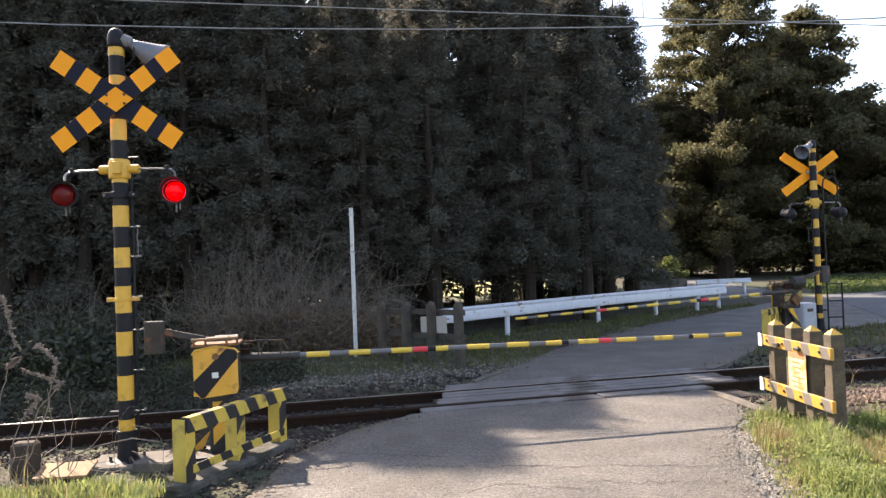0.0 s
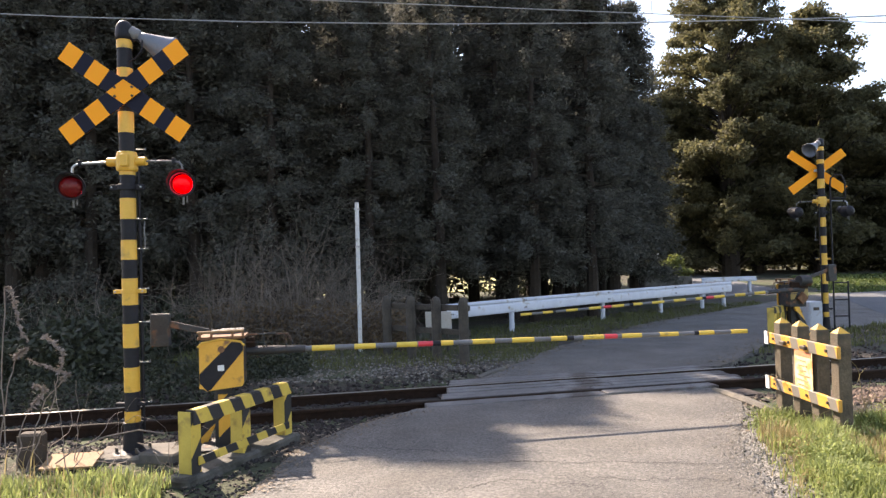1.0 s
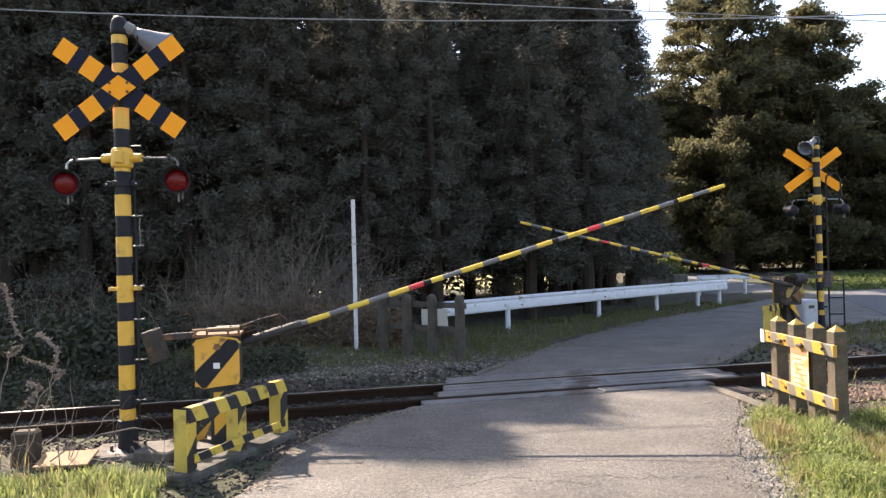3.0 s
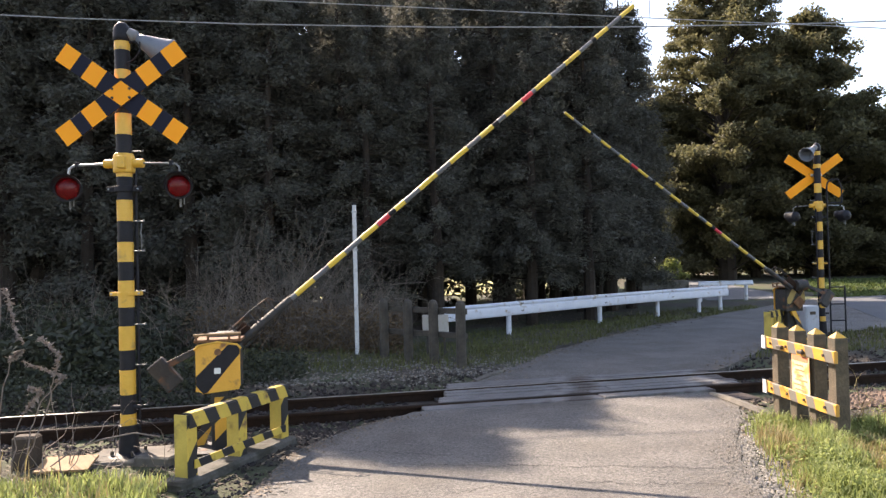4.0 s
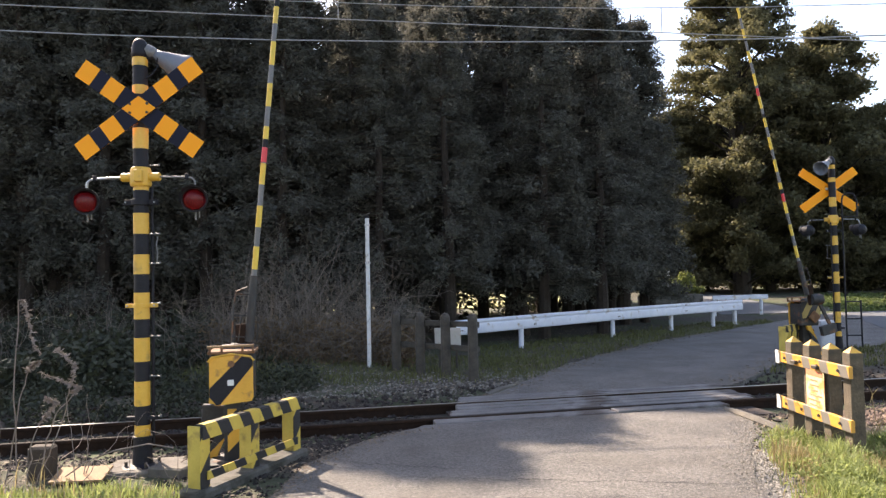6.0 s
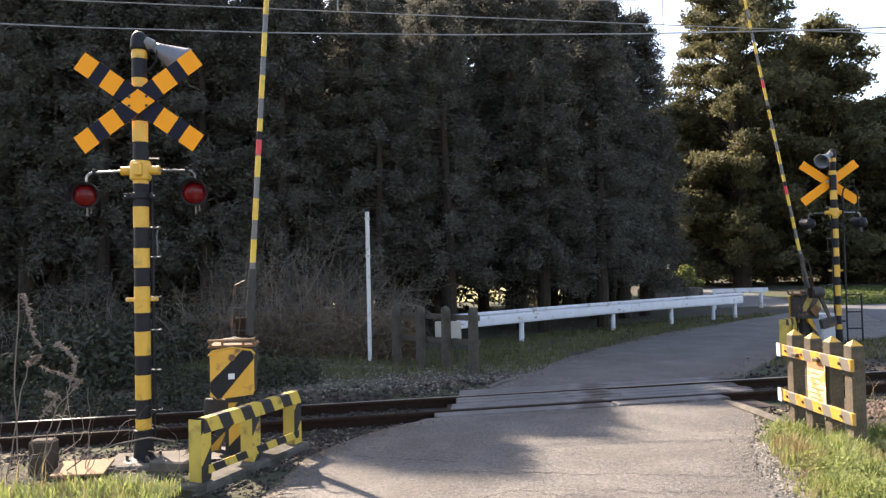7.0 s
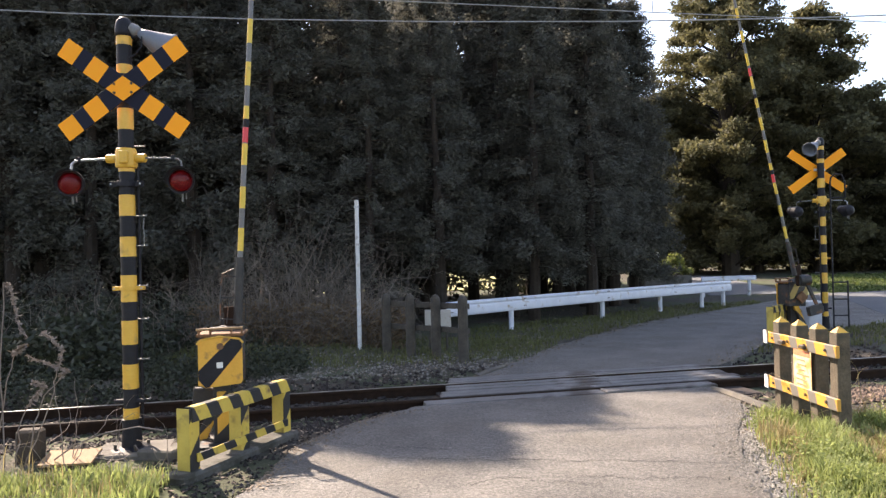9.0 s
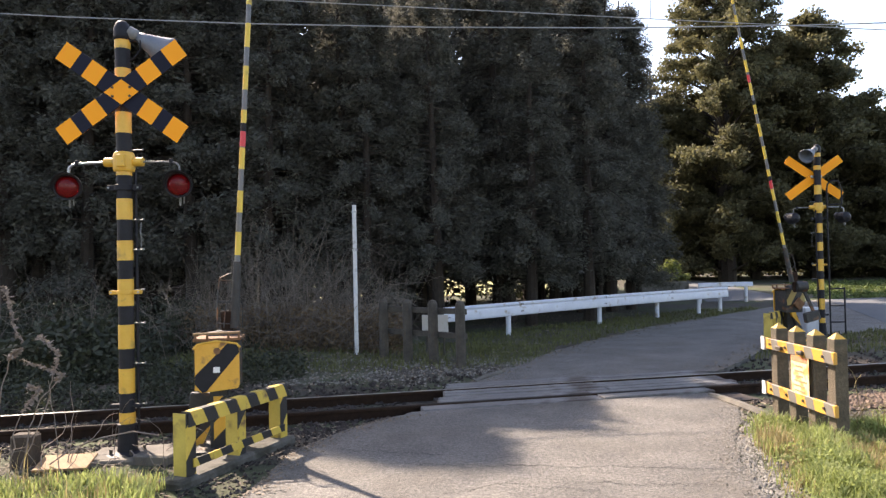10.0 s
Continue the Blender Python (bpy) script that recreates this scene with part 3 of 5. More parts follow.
def make_signal(m):
    """The warning signal: banded pole, crossed boards, lamps on a bar and a horn. It faces -y."""
    sig = thing("crossing_signal", m, "yellow and black banded crossing signal with two red lamps", "crossing signal", "crossing signals")
    part("pole", rod((0, 0, 0.0), (0, 0, 3.66), 0.0635, n=24), M_black, sig, "black painted steel pole", smooth=False)
    part("cap", lathe([(0.072, 3.62), (0.074, 3.66), (0.070, 3.72), (0.056, 3.765), (0.03, 3.79), (0.004, 3.797)], 24), M_black, sig, "glossy black domed cap", smooth=True)
    for hi, lo in BANDS:
        part("band", lathe([(0.0655, lo), (0.0655, hi)], 28), M_yellow, sig, "yellow band", smooth=False)
    part("base_flange", lathe([(0.17, 0.0), (0.17, 0.03), (0.085, 0.05), (0.075, 0.26), (0.083, 0.262), (0.083, 0.285), (0.064, 0.287)], 24), M_black, sig, "black iron foot with flange")
    for k in range(4):
        a = k * math.pi / 2 + 0.6
        part("anchor_bolt", rod((0.135 * math.cos(a), 0.135 * math.sin(a), 0.02), (0.135 * math.cos(a), 0.135 * math.sin(a), 0.08), 0.014, n=6), M_bolt, sig)
    # crossed boards
    for k, tilt in enumerate((36.0, -36.0)):
        y = -0.085 - 0.012 * k
        place = pose(0.03, y, 3.145, 0, tilt, 0)
        arm = part("cross_board", box(1.28, 0.008, 0.176), M_signblack, sig, "dark blue-black board with yellow squares", place, bevel=0.002)
        part("back_sheet", box(1.276, 0.003, 0.172, pose(0, 0.0065, 0)), M_sign, arm, "plain yellow back")
        for d in (-0.562, -0.292, 0.292, 0.562):
            part("yellow_square", box(0.155, 0.003, 0.174, pose(d, -0.006, 0)), M_sign, arm)
    w, h = 0.176 / 2 / math.sin(radians(36)), 0.176 / 2 / math.cos(radians(36))
    bm = bmesh.new()
    front = [bm.verts.new((x + 0.03, -0.1065, 3.145 + z)) for x, z in ((-w, 0), (0, -h), (w, 0), (0, h))]
    back = [bm.verts.new((x + 0.03, -0.1025, 3.145 + z)) for x, z in ((-w, 0), (0, -h), (w, 0), (0, h))]
    bm.faces.new(front)
    bm.faces.new(back[::-1])
    for i in range(4):
        bm.faces.new((front[i], back[i], back[(i + 1) % 4], front[(i + 1) % 4]))
    bmesh.ops.recalc_face_normals(bm, faces=bm.faces)
    part("centre_plate", bm, M_sign, sig, "yellow diamond centre")
    for x in (-0.075, 0.075):
        for z in (-0.038, 0.04):
            part("bolt", rod((x + 0.03, -0.104, 3.145 + z), (x + 0.03, -0.117, 3.145 + z), 0.012, n=6), M_bolt, sig)
    part("board_clamp", box(0.2, 0.05, 0.05, pose(0, -0.06, 3.162)), M_steel, sig, bevel=0.006)
    # the bar with the lamps
    hub = part("lamp_bracket", lathe([(0.085, 2.47), (0.092, 2.49), (0.092, 2.60), (0.08, 2.64)], 12), M_yellow, sig, "yellow cast bracket", bevel=0.004)
    part("bracket_box", box(0.075, 0.05, 0.11, pose(0.02, -0.1, 2.555)), M_yellow, hub, bevel=0.008)
    for sx in (-1, 1):
        part("bracket_boss", rod((sx * 0.06, 0, 2.555), (sx * 0.17, 0, 2.555), 0.04, n=12), M_yellow, hub, bevel=0.004)
        # left half gets bright steel, right half dull, imitating sun on the left
        part("lamp_bar", tube([(sx * 0.15, 0, 2.555), (sx * 0.4, 0, 2.548), (sx * 0.45, 0, 2.54), (sx * 0.478, 0, 2.515), (sx * 0.484, 0, 2.46)], 0.0115 if sx < 0 else 0.009, 8), M_steel if sx < 0 else M_pegs, sig, "thin steel bar, left half coloured brighter for the sun on it")
        part("bar_clip", box(0.028, 0.04, 0.05, pose(sx * 0.41, 0, 2.552)), M_black, sig, bevel=0.004)
        lamp = part("lamp", lathe([(0.03, 0.12), (0.095, 0.08), (0.108, 0.0), (0.112, -0.075), (0.098, -0.075), (0.094, 0.0), (0.03, 0.07)], 24, m=pose(0, 0, 0, -90)), M_black, sig, "round black lamp housing", pose(sx * 0.482, 0.0, 2.345, 4, 0, 16 if sx < 0 else 12))
        bm, n = bmesh.new(), 18
        rows = []
        for k in range(n + 1):
            a = radians(-15 + 210 * k / n)
            s = math.sin(max(0, math.radians(180 * k / n)))
            rows.append([bm.verts.new((rr * math.cos(a), yy, rr * math.sin(a))) for rr, yy in ((0.113, -0.07), (0.119, -0.09 - 0.085 * s), (0.123, -0.09 - 0.085 * s), (0.118, -0.07))])
        for a, b in zip(rows, rows[1:]):
            for k in range(4):
                bm.faces.new((a[k], a[(k + 1) % 4], b[(k + 1) % 4], b[k]))
        part("visor", bm, M_black, lamp, "black half-round visor")
        # added ball with one glowing half; turning it imitates the lamp flashing on and off
        bm = bmesh.new()
        bmesh.ops.create_uvsphere(bm, u_segments=24, v_segments=14, radius=0.082)
        for f in bm.faces:
            f.material_index = 1 if f.calc_center_median().y > 0 else 0
        part("turning_reflector", bm, [M_glow, M_black], lamp, "added ball, half glowing red, turned to imitate the lamp's flashing", pose(0, 0.012, 0, 0, 0, 180))
        part("lens", lathe([(0.092, -0.072), (0.09, -0.085), (0.07, -0.10), (0.04, -0.109), (0.004, -0.112)], 24, m=pose(0, 0, 0, 90) @ Matrix.Diagonal((1, 1, -1, 1))), M_lens, lamp, "round red glass lens", smooth=True)
        part("lamp_fitting", rod((0, 0.02, -0.10), (0, 0.02, -0.18), 0.009, n=8), M_pegs, lamp)
        part("lamp_fitting", rod((0.03, 0.02, -0.09), (0.03, 0.02, -0.16), 0.006, n=8), M_pegs, lamp)
    # collars, step bolts, conduit
    for z, r, d in ((2.33, 0.082, 0.05), (1.42, 0.074, 0.035)):
        part("collar", lathe([(r, z - d / 2), (r, z + d / 2)], 20), M_black if z > 2 else M_yellow, sig, bevel=0.003)
        for sx in (-1, 1):
            part("collar_lug", box(0.07, 0.04, d, pose(sx * (r + 0.03), 0, z)), M_black if z > 2 else M_yellow, sig, bevel=0.004)
            part("collar_bolt", rod((sx * (r + 0.045), -0.035, z), (sx * (r + 0.045), 0.035, z), 0.008, n=6), M_steel, sig)
    for z in (2.66, 2.05, 1.79, 1.44, 1.15, 0.80, 0.45):
        part("step_bolt", rod((0.06, 0.01, z), (0.16, 0.012, z), 0.006, n=6), M_pegs, sig)
        part("step_end", rod((0.158, 0.012, z - 0.006), (0.158, 0.012, z + 0.014), 0.007, n=6), M_pegs, sig)
    part("conduit", tube([(0.075, 0.05, 0.2), (0.078, 0.05, 1.8), (0.075, 0.05, 2.5)], 0.014, 8), M_black, sig, "black cable conduit")
    part("chain", tube([(0.14, 0.01, 2.03), (0.135, 0.0, 1.95), (0.142, 0.0, 1.88), (0.136, 0.01, 1.80)], 0.005, 5), M_pegs, sig)
    for sx in (-1, 1):
        part("foot_lug", box(0.09, 0.05, 0.03, pose(sx * 0.09, -0.01, 0.44)), M_black, sig, bevel=0.005)
    # horn
    axis = look((0.12, 0.03, 3.66), (0.44, 0.12, 3.49)) @ pose(0, 0, 0, 180)
    horn = part("horn", lathe([(0.045, 0.0), (0.06, 0.05), (0.08, 0.11), (0.107, 0.19), (0.135, 0.26), (0.145, 0.285), (0.14, 0.29), (0.12, 0.265), (0.07, 0.14), (0.04, 0.05)], 28, m=axis), M_horn, sig, "grey horn loudspeaker", smooth=True)
    part("horn_driver", lathe([(0.03, -0.09), (0.055, -0.085), (0.058, -0.02), (0.04, 0.01)], 20, m=axis), M_pegs, horn, "dull grey driver unit")
    part("horn_bracket", tube([(0.05, 0, 3.62), (0.11, 0.01, 3.63), (0.15, 0.02, 3.60)], 0.018, 8), M_black, sig)
    part("horn_cable", tube([(0.16, -0.01, 3.62), (0.17, -0.04, 3.52), (0.12, -0.05, 3.45), (0.06, -0.05, 3.42)], 0.006, 5), M_black, sig)
    return sig


SIGNAL = make_signal(pose(-2.75, 6.17, 0))
FAR_SIGNAL = copy_thing(SIGNAL, pose(7.45, 13.85, -0.02, 0, 0, 176))
tagged(FAR_SIGNAL, "yellow and black crossing signal seen from behind, plain yellow boards", "crossing signal")
for part_ in FAR_SIGNAL.children:
    if part_.name.startswith("horn") and not part_.name.startswith("horn_c"):
        part_.matrix_basis = pose(0, 0, 0, 0, 0, 22) @ part_.matrix_basis
rail_ = part("ladder_rail", tube([(-0.14, 0.06, 0.02), (-0.14, 0.06, 2.9), (-0.16, 0.06, 3.0), (-0.24, 0.06, 3.06), (-0.36, 0.06, 3.05), (-0.42, 0.06, 2.9), (-0.42, 0.06, 2.6)], 0.016, 6), M_black, FAR_SIGNAL, "thin black climbing rail")
for z_ in (2.6, 0.3, 0.62, 0.95):
    part("ladder_rung", rod((-0.42, 0.06, z_), (-0.14, 0.06, z_), 0.013, n=6), M_black, FAR_SIGNAL)
part("ladder_rail", rod((-0.42, 0.06, 0.02), (-0.42, 0.06, 0.98), 0.016, n=6), M_black, FAR_SIGNAL)


# ---- barriers ----
ARM_BANDS = [("yellow_band", 0.80, 1.017), ("yellow_band", 1.20, 1.405), ("yellow_band", 1.608, 1.81), ("red_band", 1.82, 1.963), ("black_band", 1.965, 2.042),
             ("yellow_band", 2.044, 2.166), ("yellow_band", 2.358, 2.583), ("yellow_band", 2.762, 2.99), ("yellow_band", 3.167, 3.333), ("black_band", 3.335, 3.405),
             ("yellow_band", 3.507, 3.725), ("red_band", 3.737, 3.871), ("yellow_band", 3.92, 4.136), ("yellow_band", 4.335, 4.542), ("black_band", 4.72, 4.77),
             ("yellow_band", 4.772, 4.943), ("yellow_band", 5.137, 5.325)]


def make_barrier(m, pivot, drop, label):
    """The barrier machine on its post, with a lifting arm along +x."""
    bar = thing("crossing_barrier", m, label, "barrier", "crossing barriers")
    px, py, pz = pivot
    # front plate with a pitched top
    out = [(-0.195, 0.56), (-0.19, 0.60), (-0.19, 0.93), (-0.165, 0.958), (0.0, 0.985), (0.165, 0.958), (0.19, 0.93), (0.19, 0.60), (0.175, 0.565), (-0.13, 0.535), (-0.16, 0.555)]
    bm = bmesh.new()
    for y in (-0.006, 0.006):
        bm.faces.new([bm.verts.new((x, y, z)) for x, z in out])
    bm.verts.ensure_lookup_table()
    n = len(out)
    for i in range(n):
        bm.faces.new((bm.verts[i], bm.verts[(i + 1) % n], bm.verts[n + (i + 1) % n], bm.verts[n + i]))
    bmesh.ops.recalc_face_normals(bm, faces=bm.faces)
    plate = part("front_plate", bm, M_boxplate, bar, "yellow plate with a black slanting stripe")
    bm = bmesh.new()
    quad = [(-0.188, 0.61), (-0.188, 0.69), (0.095, 0.968), (0.165, 0.956), (0.188, 0.93), (0.188, 0.88), (-0.095, 0.545), (-0.128, 0.538)]
    vs = [bm.verts.new((x, -0.010, z)) for x, z in quad]
    vb = [bm.verts.new((x, -0.0062, z)) for x, z in quad]
    bm.faces.new(vs)
    for i in range(len(quad)):
        bm.faces.new((vs[i], vb[i], vb[(i + 1) % len(quad)], vs[(i + 1) % len(quad)]))
    bmesh.ops.recalc_face_normals(bm, faces=bm.faces)
    part("stripe", bm, M_black, plate, "black slanting stripe")
    part("plate_label", box(0.055, 0.003, 0.05, pose(-0.005, -0.0125, 0.735)), M_white, plate, "small white label")
    part("lock_ring", lathe([(0.022, 0), (0.03, 0), (0.03, 0.008), (0.022, 0.008)], 16, m=pose(0.0, -0.006, 0.90, 90)), M_rust, plate)
    part("top_flange", tube([(-0.2, -0.012, 0.925), (-0.168, -0.012, 0.962), (0, -0.012, 0.99), (0.168, -0.012, 0.962), (0.2, -0.012, 0.925)], 0.010, 6), M_yellow, plate)
    body = part("machine_body", box(0.36, 0.30, 0.40, pose(0, 0.165, 0.76)), M_machine, bar, "dark greasy machine body", bevel=0.012)
    part("lid", box(0.41, 0.33, 0.025, pose(0, 0.15, 1.0)), M_rust, body, "rusty lid", bevel=0.004)
    part("hinge_bar", tube([(-0.2, -0.02, 1.055), (0.2, -0.02, 1.06)], 0.012, 8), M_board, body, "worn hinge bar")
    for x in (-0.18, -0.08, 0.1, 0.19):
        part("hinge", box(0.018, 0.03, 0.06, pose(x, -0.012, 1.035)), M_rust, body, bevel=0.003)
    part("gear_case", rod((-0.05, py, pz), (0.17, py, pz), 0.10, n=20), M_machine, body, "round gear case", bevel=0.008)
    rear = part("rear_plate", box(0.37, 0.012, 0.30, pose(-0.01, 0.335, 0.86, 0, 4, 0)), S_hood, bar, "slanted striped rear plate", bevel=0.003)
    part("rear_cover", box(0.17, 0.04, 0.17, pose(-0.06, 0.36, 0.72, 0, 45, 0)), M_rust, rear, "rusty cover", bevel=0.01)
    part("rear_leg", box(0.09, 0.05, 0.62, pose(-0.10, 0.28, 0.30, 0, 24, 0)), S_box, bar, "striped slanting leg", bevel=0.004)
    part("motor", rod((-0.12, 0.26, 0.98), (0.1, 0.26, 0.99), 0.07, n=14), M_machine, bar, "dark greasy motor", bevel=0.01)
    # post below
    part("post", box(0.16, 0.16, 0.56, pose(0, 0.15, 0.28)), M_machine, bar, bevel=0.006)
    part("post_board", box(0.15, 0.012, 0.46, pose(0.03, 0.06, 0.26)), S_box, bar, "striped board on the post", bevel=0.002)
    part("base_plate", box(0.42, 0.42, 0.03, pose(0, 0.15, 0.012)), M_machine, bar, bevel=0.004)
    # the arm
    arm = part("arm", rod((0.12, 0, drop), (0.74, 0, drop), 0.044, 0.036, n=14), M_machine, bar, "striped lifting arm", pose(px, py, pz, 0, 0, 0))
    part("arm_tube", rod((0.68, 0, drop), (5.325, 0, drop), 0.026, 0.02, n=12), M_darkgrey, arm, "dark grey arm tube")
    for name, a, b in ARM_BANDS:
        ra = 0.0275 - 0.006 * (a - 0.68) / 4.65
        rb = 0.0275 - 0.006 * (b - 0.68) / 4.65
        part(name, rod((a, 0, drop), (b, 0, drop), ra, rb, n=12), {"y": M_armyellow, "r": M_red, "b": M_black}[name[0]], arm)
    part("crank", box(0.36, 0.05, 0.10, pose(0.1, 0, drop * 0.5, 0, -8)), M_rail, arm, "dark crank", bevel=0.01)
    for dy, dz in ((-0.04, 0.09), (0.04, -0.07)):
        part("stay_wire", tube([(0.12, dy, drop + dz), (0.34, dy, drop + dz * 0.9), (0.40, dy * 0.5, drop + dz * 0.3), (0.62, 0, drop)], 0.006, 5), M_machine, arm, "thin dark steel stay")
    for k in (0.16, 0.36, 0.56):
        part("stay_rung", rod((k, -0.03, drop), (k, -0.03, drop + 0.16), 0.007, n=6), M_machine, arm, "thin bracket rung")
    part("stay_rail", tube([(0.12, -0.03, drop + 0.15), (0.4, -0.03, drop + 0.16), (0.58, -0.03, drop + 0.15), (0.63, -0.02, drop + 0.05)], 0.008, 6), M_machine, arm, "dark bracket rail")
    part("weight_arm", box(0.62, 0.035, 0.06, pose(-0.28, 0.02, 0.10, 0, 14)), M_machine, arm, bevel=0.005)
    part("counterweight", box(0.17, 0.09, 0.30, pose(-0.57, 0.02, 0.10)), M_machine, arm, "dark iron counterweight", bevel=0.01)
    return bar, arm


M_boxplate = surface("worn_orange_yellow", (0.62, 0.30, 0.03), (0.74, 0.38, 0.05), 6, 0.5, 60, 0.08, stain=(0.22, 0.10, 0.04), stain_scale=9, stain_amount=0.12)
A_NEAR, A_FAR = 9.5, 12.6
near_base = Matrix.Translation((-2.0, 6.28, -0.02)) @ pose(0, 0, 0, 0, 0, A_NEAR)
near_pivot = near_base.inverted() @ Vector((-2.068, 6.6, 0.937))
NEAR_BARRIER, NEAR_ARM = make_barrier(near_base, near_pivot, -0.119, "yellow striped barrier machine with lifting arm beside a kerb")
far_base = Matrix.Translation((6.35, 13.15, 0)) @ pose(0, 0, 0, 0, 0, A_FAR + 180)
far_pivot = far_base.inverted() @ Vector((6.403, 12.6, 1.042))
FAR_BARRIER, FAR_ARM = make_barrier(far_base, far_pivot, -0.144, "dark barrier machine with striped lifting arm across the track")


# ---- guard fence beside the barrier machine, on a concrete kerb ----
def make_guard_fence(m, length, label):
    """Striped steel guard: three angle posts and two boards along +y. Its face looks to +x."""
    g = thing("guard_fence", m, label, "guard fence", "striped guard fences")
    for k, y in enumerate((0.0, length / 2, length)):
        part("post", box(0.012, 0.10, 0.60, pose(0.0, y, 0.22)), S_post, g, "striped angle post", bevel=0.002)
        part("post_flange", box(0.12, 0.012, 0.60, pose(-0.066, y - 0.044, 0.22)), M_fenceyellow, g, "yellow flange", bevel=0.002)
    part("top_board", box(0.014, length + 0.08, 0.105, pose(0.014, length / 2, 0.472)), S_fence, g, "striped top board", bevel=0.002)
    part("top_ledge", box(0.07, length + 0.08, 0.01, pose(-0.02, length / 2, 0.529)), S_fence, g, "striped ledge", bevel=0.002)
    part("lower_board", box(0.014, length - 0.02, 0.065, pose(0.014, length / 2, 0.14)), S_fence, g, "striped lower board", bevel=0.002)
    return g


M_fenceyellow = surface("grimy_yellow", (0.40, 0.29, 0.05), (0.55, 0.40, 0.08), 7, 0.55, 60, 0.1, stain=(0.16, 0.11, 0.04), stain_scale=5, stain_amount=0.25)
turn_ = math.degrees(math.atan2(-(-1.5 + 1.95), 6.5 - 5.37))
make_guard_fence(pose(-1.93, 5.40, 0.0, 0, 0, turn_), 1.22, "yellow and black striped steel guard fence on a kerb")
make_guard_fence(pose(5.86, 12.55, 0.06, 0, 0, -42), 0.6, "yellow guard fence beyond the track")
kerb = part("kerb", box(0.25, 1.5, 0.24), M_kerb, None, "", pose(-1.77, 5.95, -0.07, 0, 0, turn_), bevel=0.02)
tagged(kerb, "concrete kerb under the guard fence, toned dark for the fence's shade", "kerb", kind="structure")
# plinths round the signal's foot
for i, (x, y, sx, sy, sz, rz) in enumerate(((-2.74, 6.17, 0.62, 0.5, 0.12, 8), (-2.42, 6.05, 0.34, 0.3, 0.16, -12), (-2.95, 5.98, 0.36, 0.22, 0.1, 20))):
    p_ = part("concrete_block", box(sx, sy, sz), M_concrete, None, "", pose(x, y, sz / 2 - 0.09, 0, 0, rz), bevel=0.015)
    tagged(p_, "weathered concrete block at the signal's foot", "concrete block", "foundation blocks")
brd = part("board", box(0.42, 0.26, 0.02), M_board, None, "", pose(-3.12, 5.85, 0.045, 12, 0, 6), bevel=0.003)
tagged(brd, "tan wooden board lying on the ground", "board")
blk = part("stone_marker", box(0.2, 0.14, 0.36), M_sleeper, None, "", pose(-3.52, 5.98, 0.08, 0, 0, 5), bevel=0.02)
tagged(blk, "low dark weathered timber marker among weeds", "marker")
kr = part("kerb", tube([(3.13, 8.32, -0.01), (3.16, 8.0, 0.005), (3.2, 7.6, 0.008), (3.26, 7.2, 0.0), (3.3, 6.92, -0.03)], [0.035, 0.045, 0.05, 0.045, 0.035], 7), M_concrete)
tagged(kr, "curved pale concrete edging beside the road", "kerb", kind="structure")
kr = part("kerb", tube([(0.42, 9.55, -0.02), (0.62, 9.9, 0.0), (0.85, 10.3, -0.02)], 0.05, 6), M_concrete)
tagged(kr, "short pale concrete edging beyond the track", "kerb", kind="structure")


# ---- post fence by the road ----
def pointed_post(w, h, tip):
    bm = bmesh.new()
    lo = [bm.verts.new((x * w / 2, y * w / 2, -0.15)) for x, y in ((-1, -1), (1, -1), (1, 1), (-1, 1))]
    hi = [bm.verts.new((x * w / 2, y * w / 2, h - tip)) for x, y in ((-1, -1), (1, -1), (1, 1), (-1, 1))]
    top = bm.verts.new((0, 0, h))
    bm.faces.new(lo[::-1])
    for i in range(4):
        j = (i + 1) % 4
        bm.faces.new((lo[i], lo[j], hi[j], hi[i]))
        f = bm.faces.new((hi[i], hi[j], top))
        f.material_index = 1
    return bm


def make_post_fence():
    a, b = Vector((3.37, 7.08, 0)), Vector((3.40, 6.10, 0))
    f = thing("post_fence", Matrix.Translation(a) @ pose(0, 0, 0, 0, 0, math.degrees(math.atan2(a.x - b.x, b.y - a.y)) ), "weathered post fence with yellow and grey boards and a sign", "fence")
    ln = (b - a).length
    for k, t in enumerate((0.0, 0.34, 0.67, 1.0)):
        part("post", pointed_post(0.115, 0.95, 0.06), [M_postwood, M_yellow], f, "grey wooden post with yellow pointed top", pose(0, ln * t, 0, 0, 0, 0), bevel=0.004)
    for z in (0.735, 0.285):
        bd = part("board", box(0.035, ln + 0.26, 0.105), S_rail, f, "yellow and grey striped board", pose(0.083, ln / 2 - 0.02, z, 0, 0, 0), bevel=0.004)
        part("end_plate", box(0.012, 0.07, 0.13, pose(0.024, -(ln + 0.26) / 2 + 0.03, 0.0)), M_white, bd, "white end plate")
        for t in (-0.5, -0.18, 0.14, 0.5):
            part("bolt", rod((0.016, t * ln * 0.94, 0), (0.03, t * ln * 0.94, 0), 0.014, n=6), M_bolt, bd)
    for t in (0.22, 0.6):
        part("bracket", box(0.035, 0.09, 0.035, pose(0.115, ln * t, 0.72)), M_bolt, f, "dark iron bracket", bevel=0.006)
    sign = part("sign", box(0.006, 0.30, 0.40), M_poster, f, "faded orange and white notice", pose(0.092, ln * 0.55, 0.50), bevel=0.001)
    part("sign_band", box(0.003, 0.27, 0.05, pose(0.005, 0, 0.155)), M_ink, sign, "faded red heading bar")
    r = random.Random(4)
    for k in range(6):
        part("sign_bar", box(0.003, r.uniform(0.10, 0.22), 0.014, pose(0.005, r.uniform(-0.02, 0.02), 0.09 - k * 0.045)), M_ink, sign)
    return f


make_post_fence()


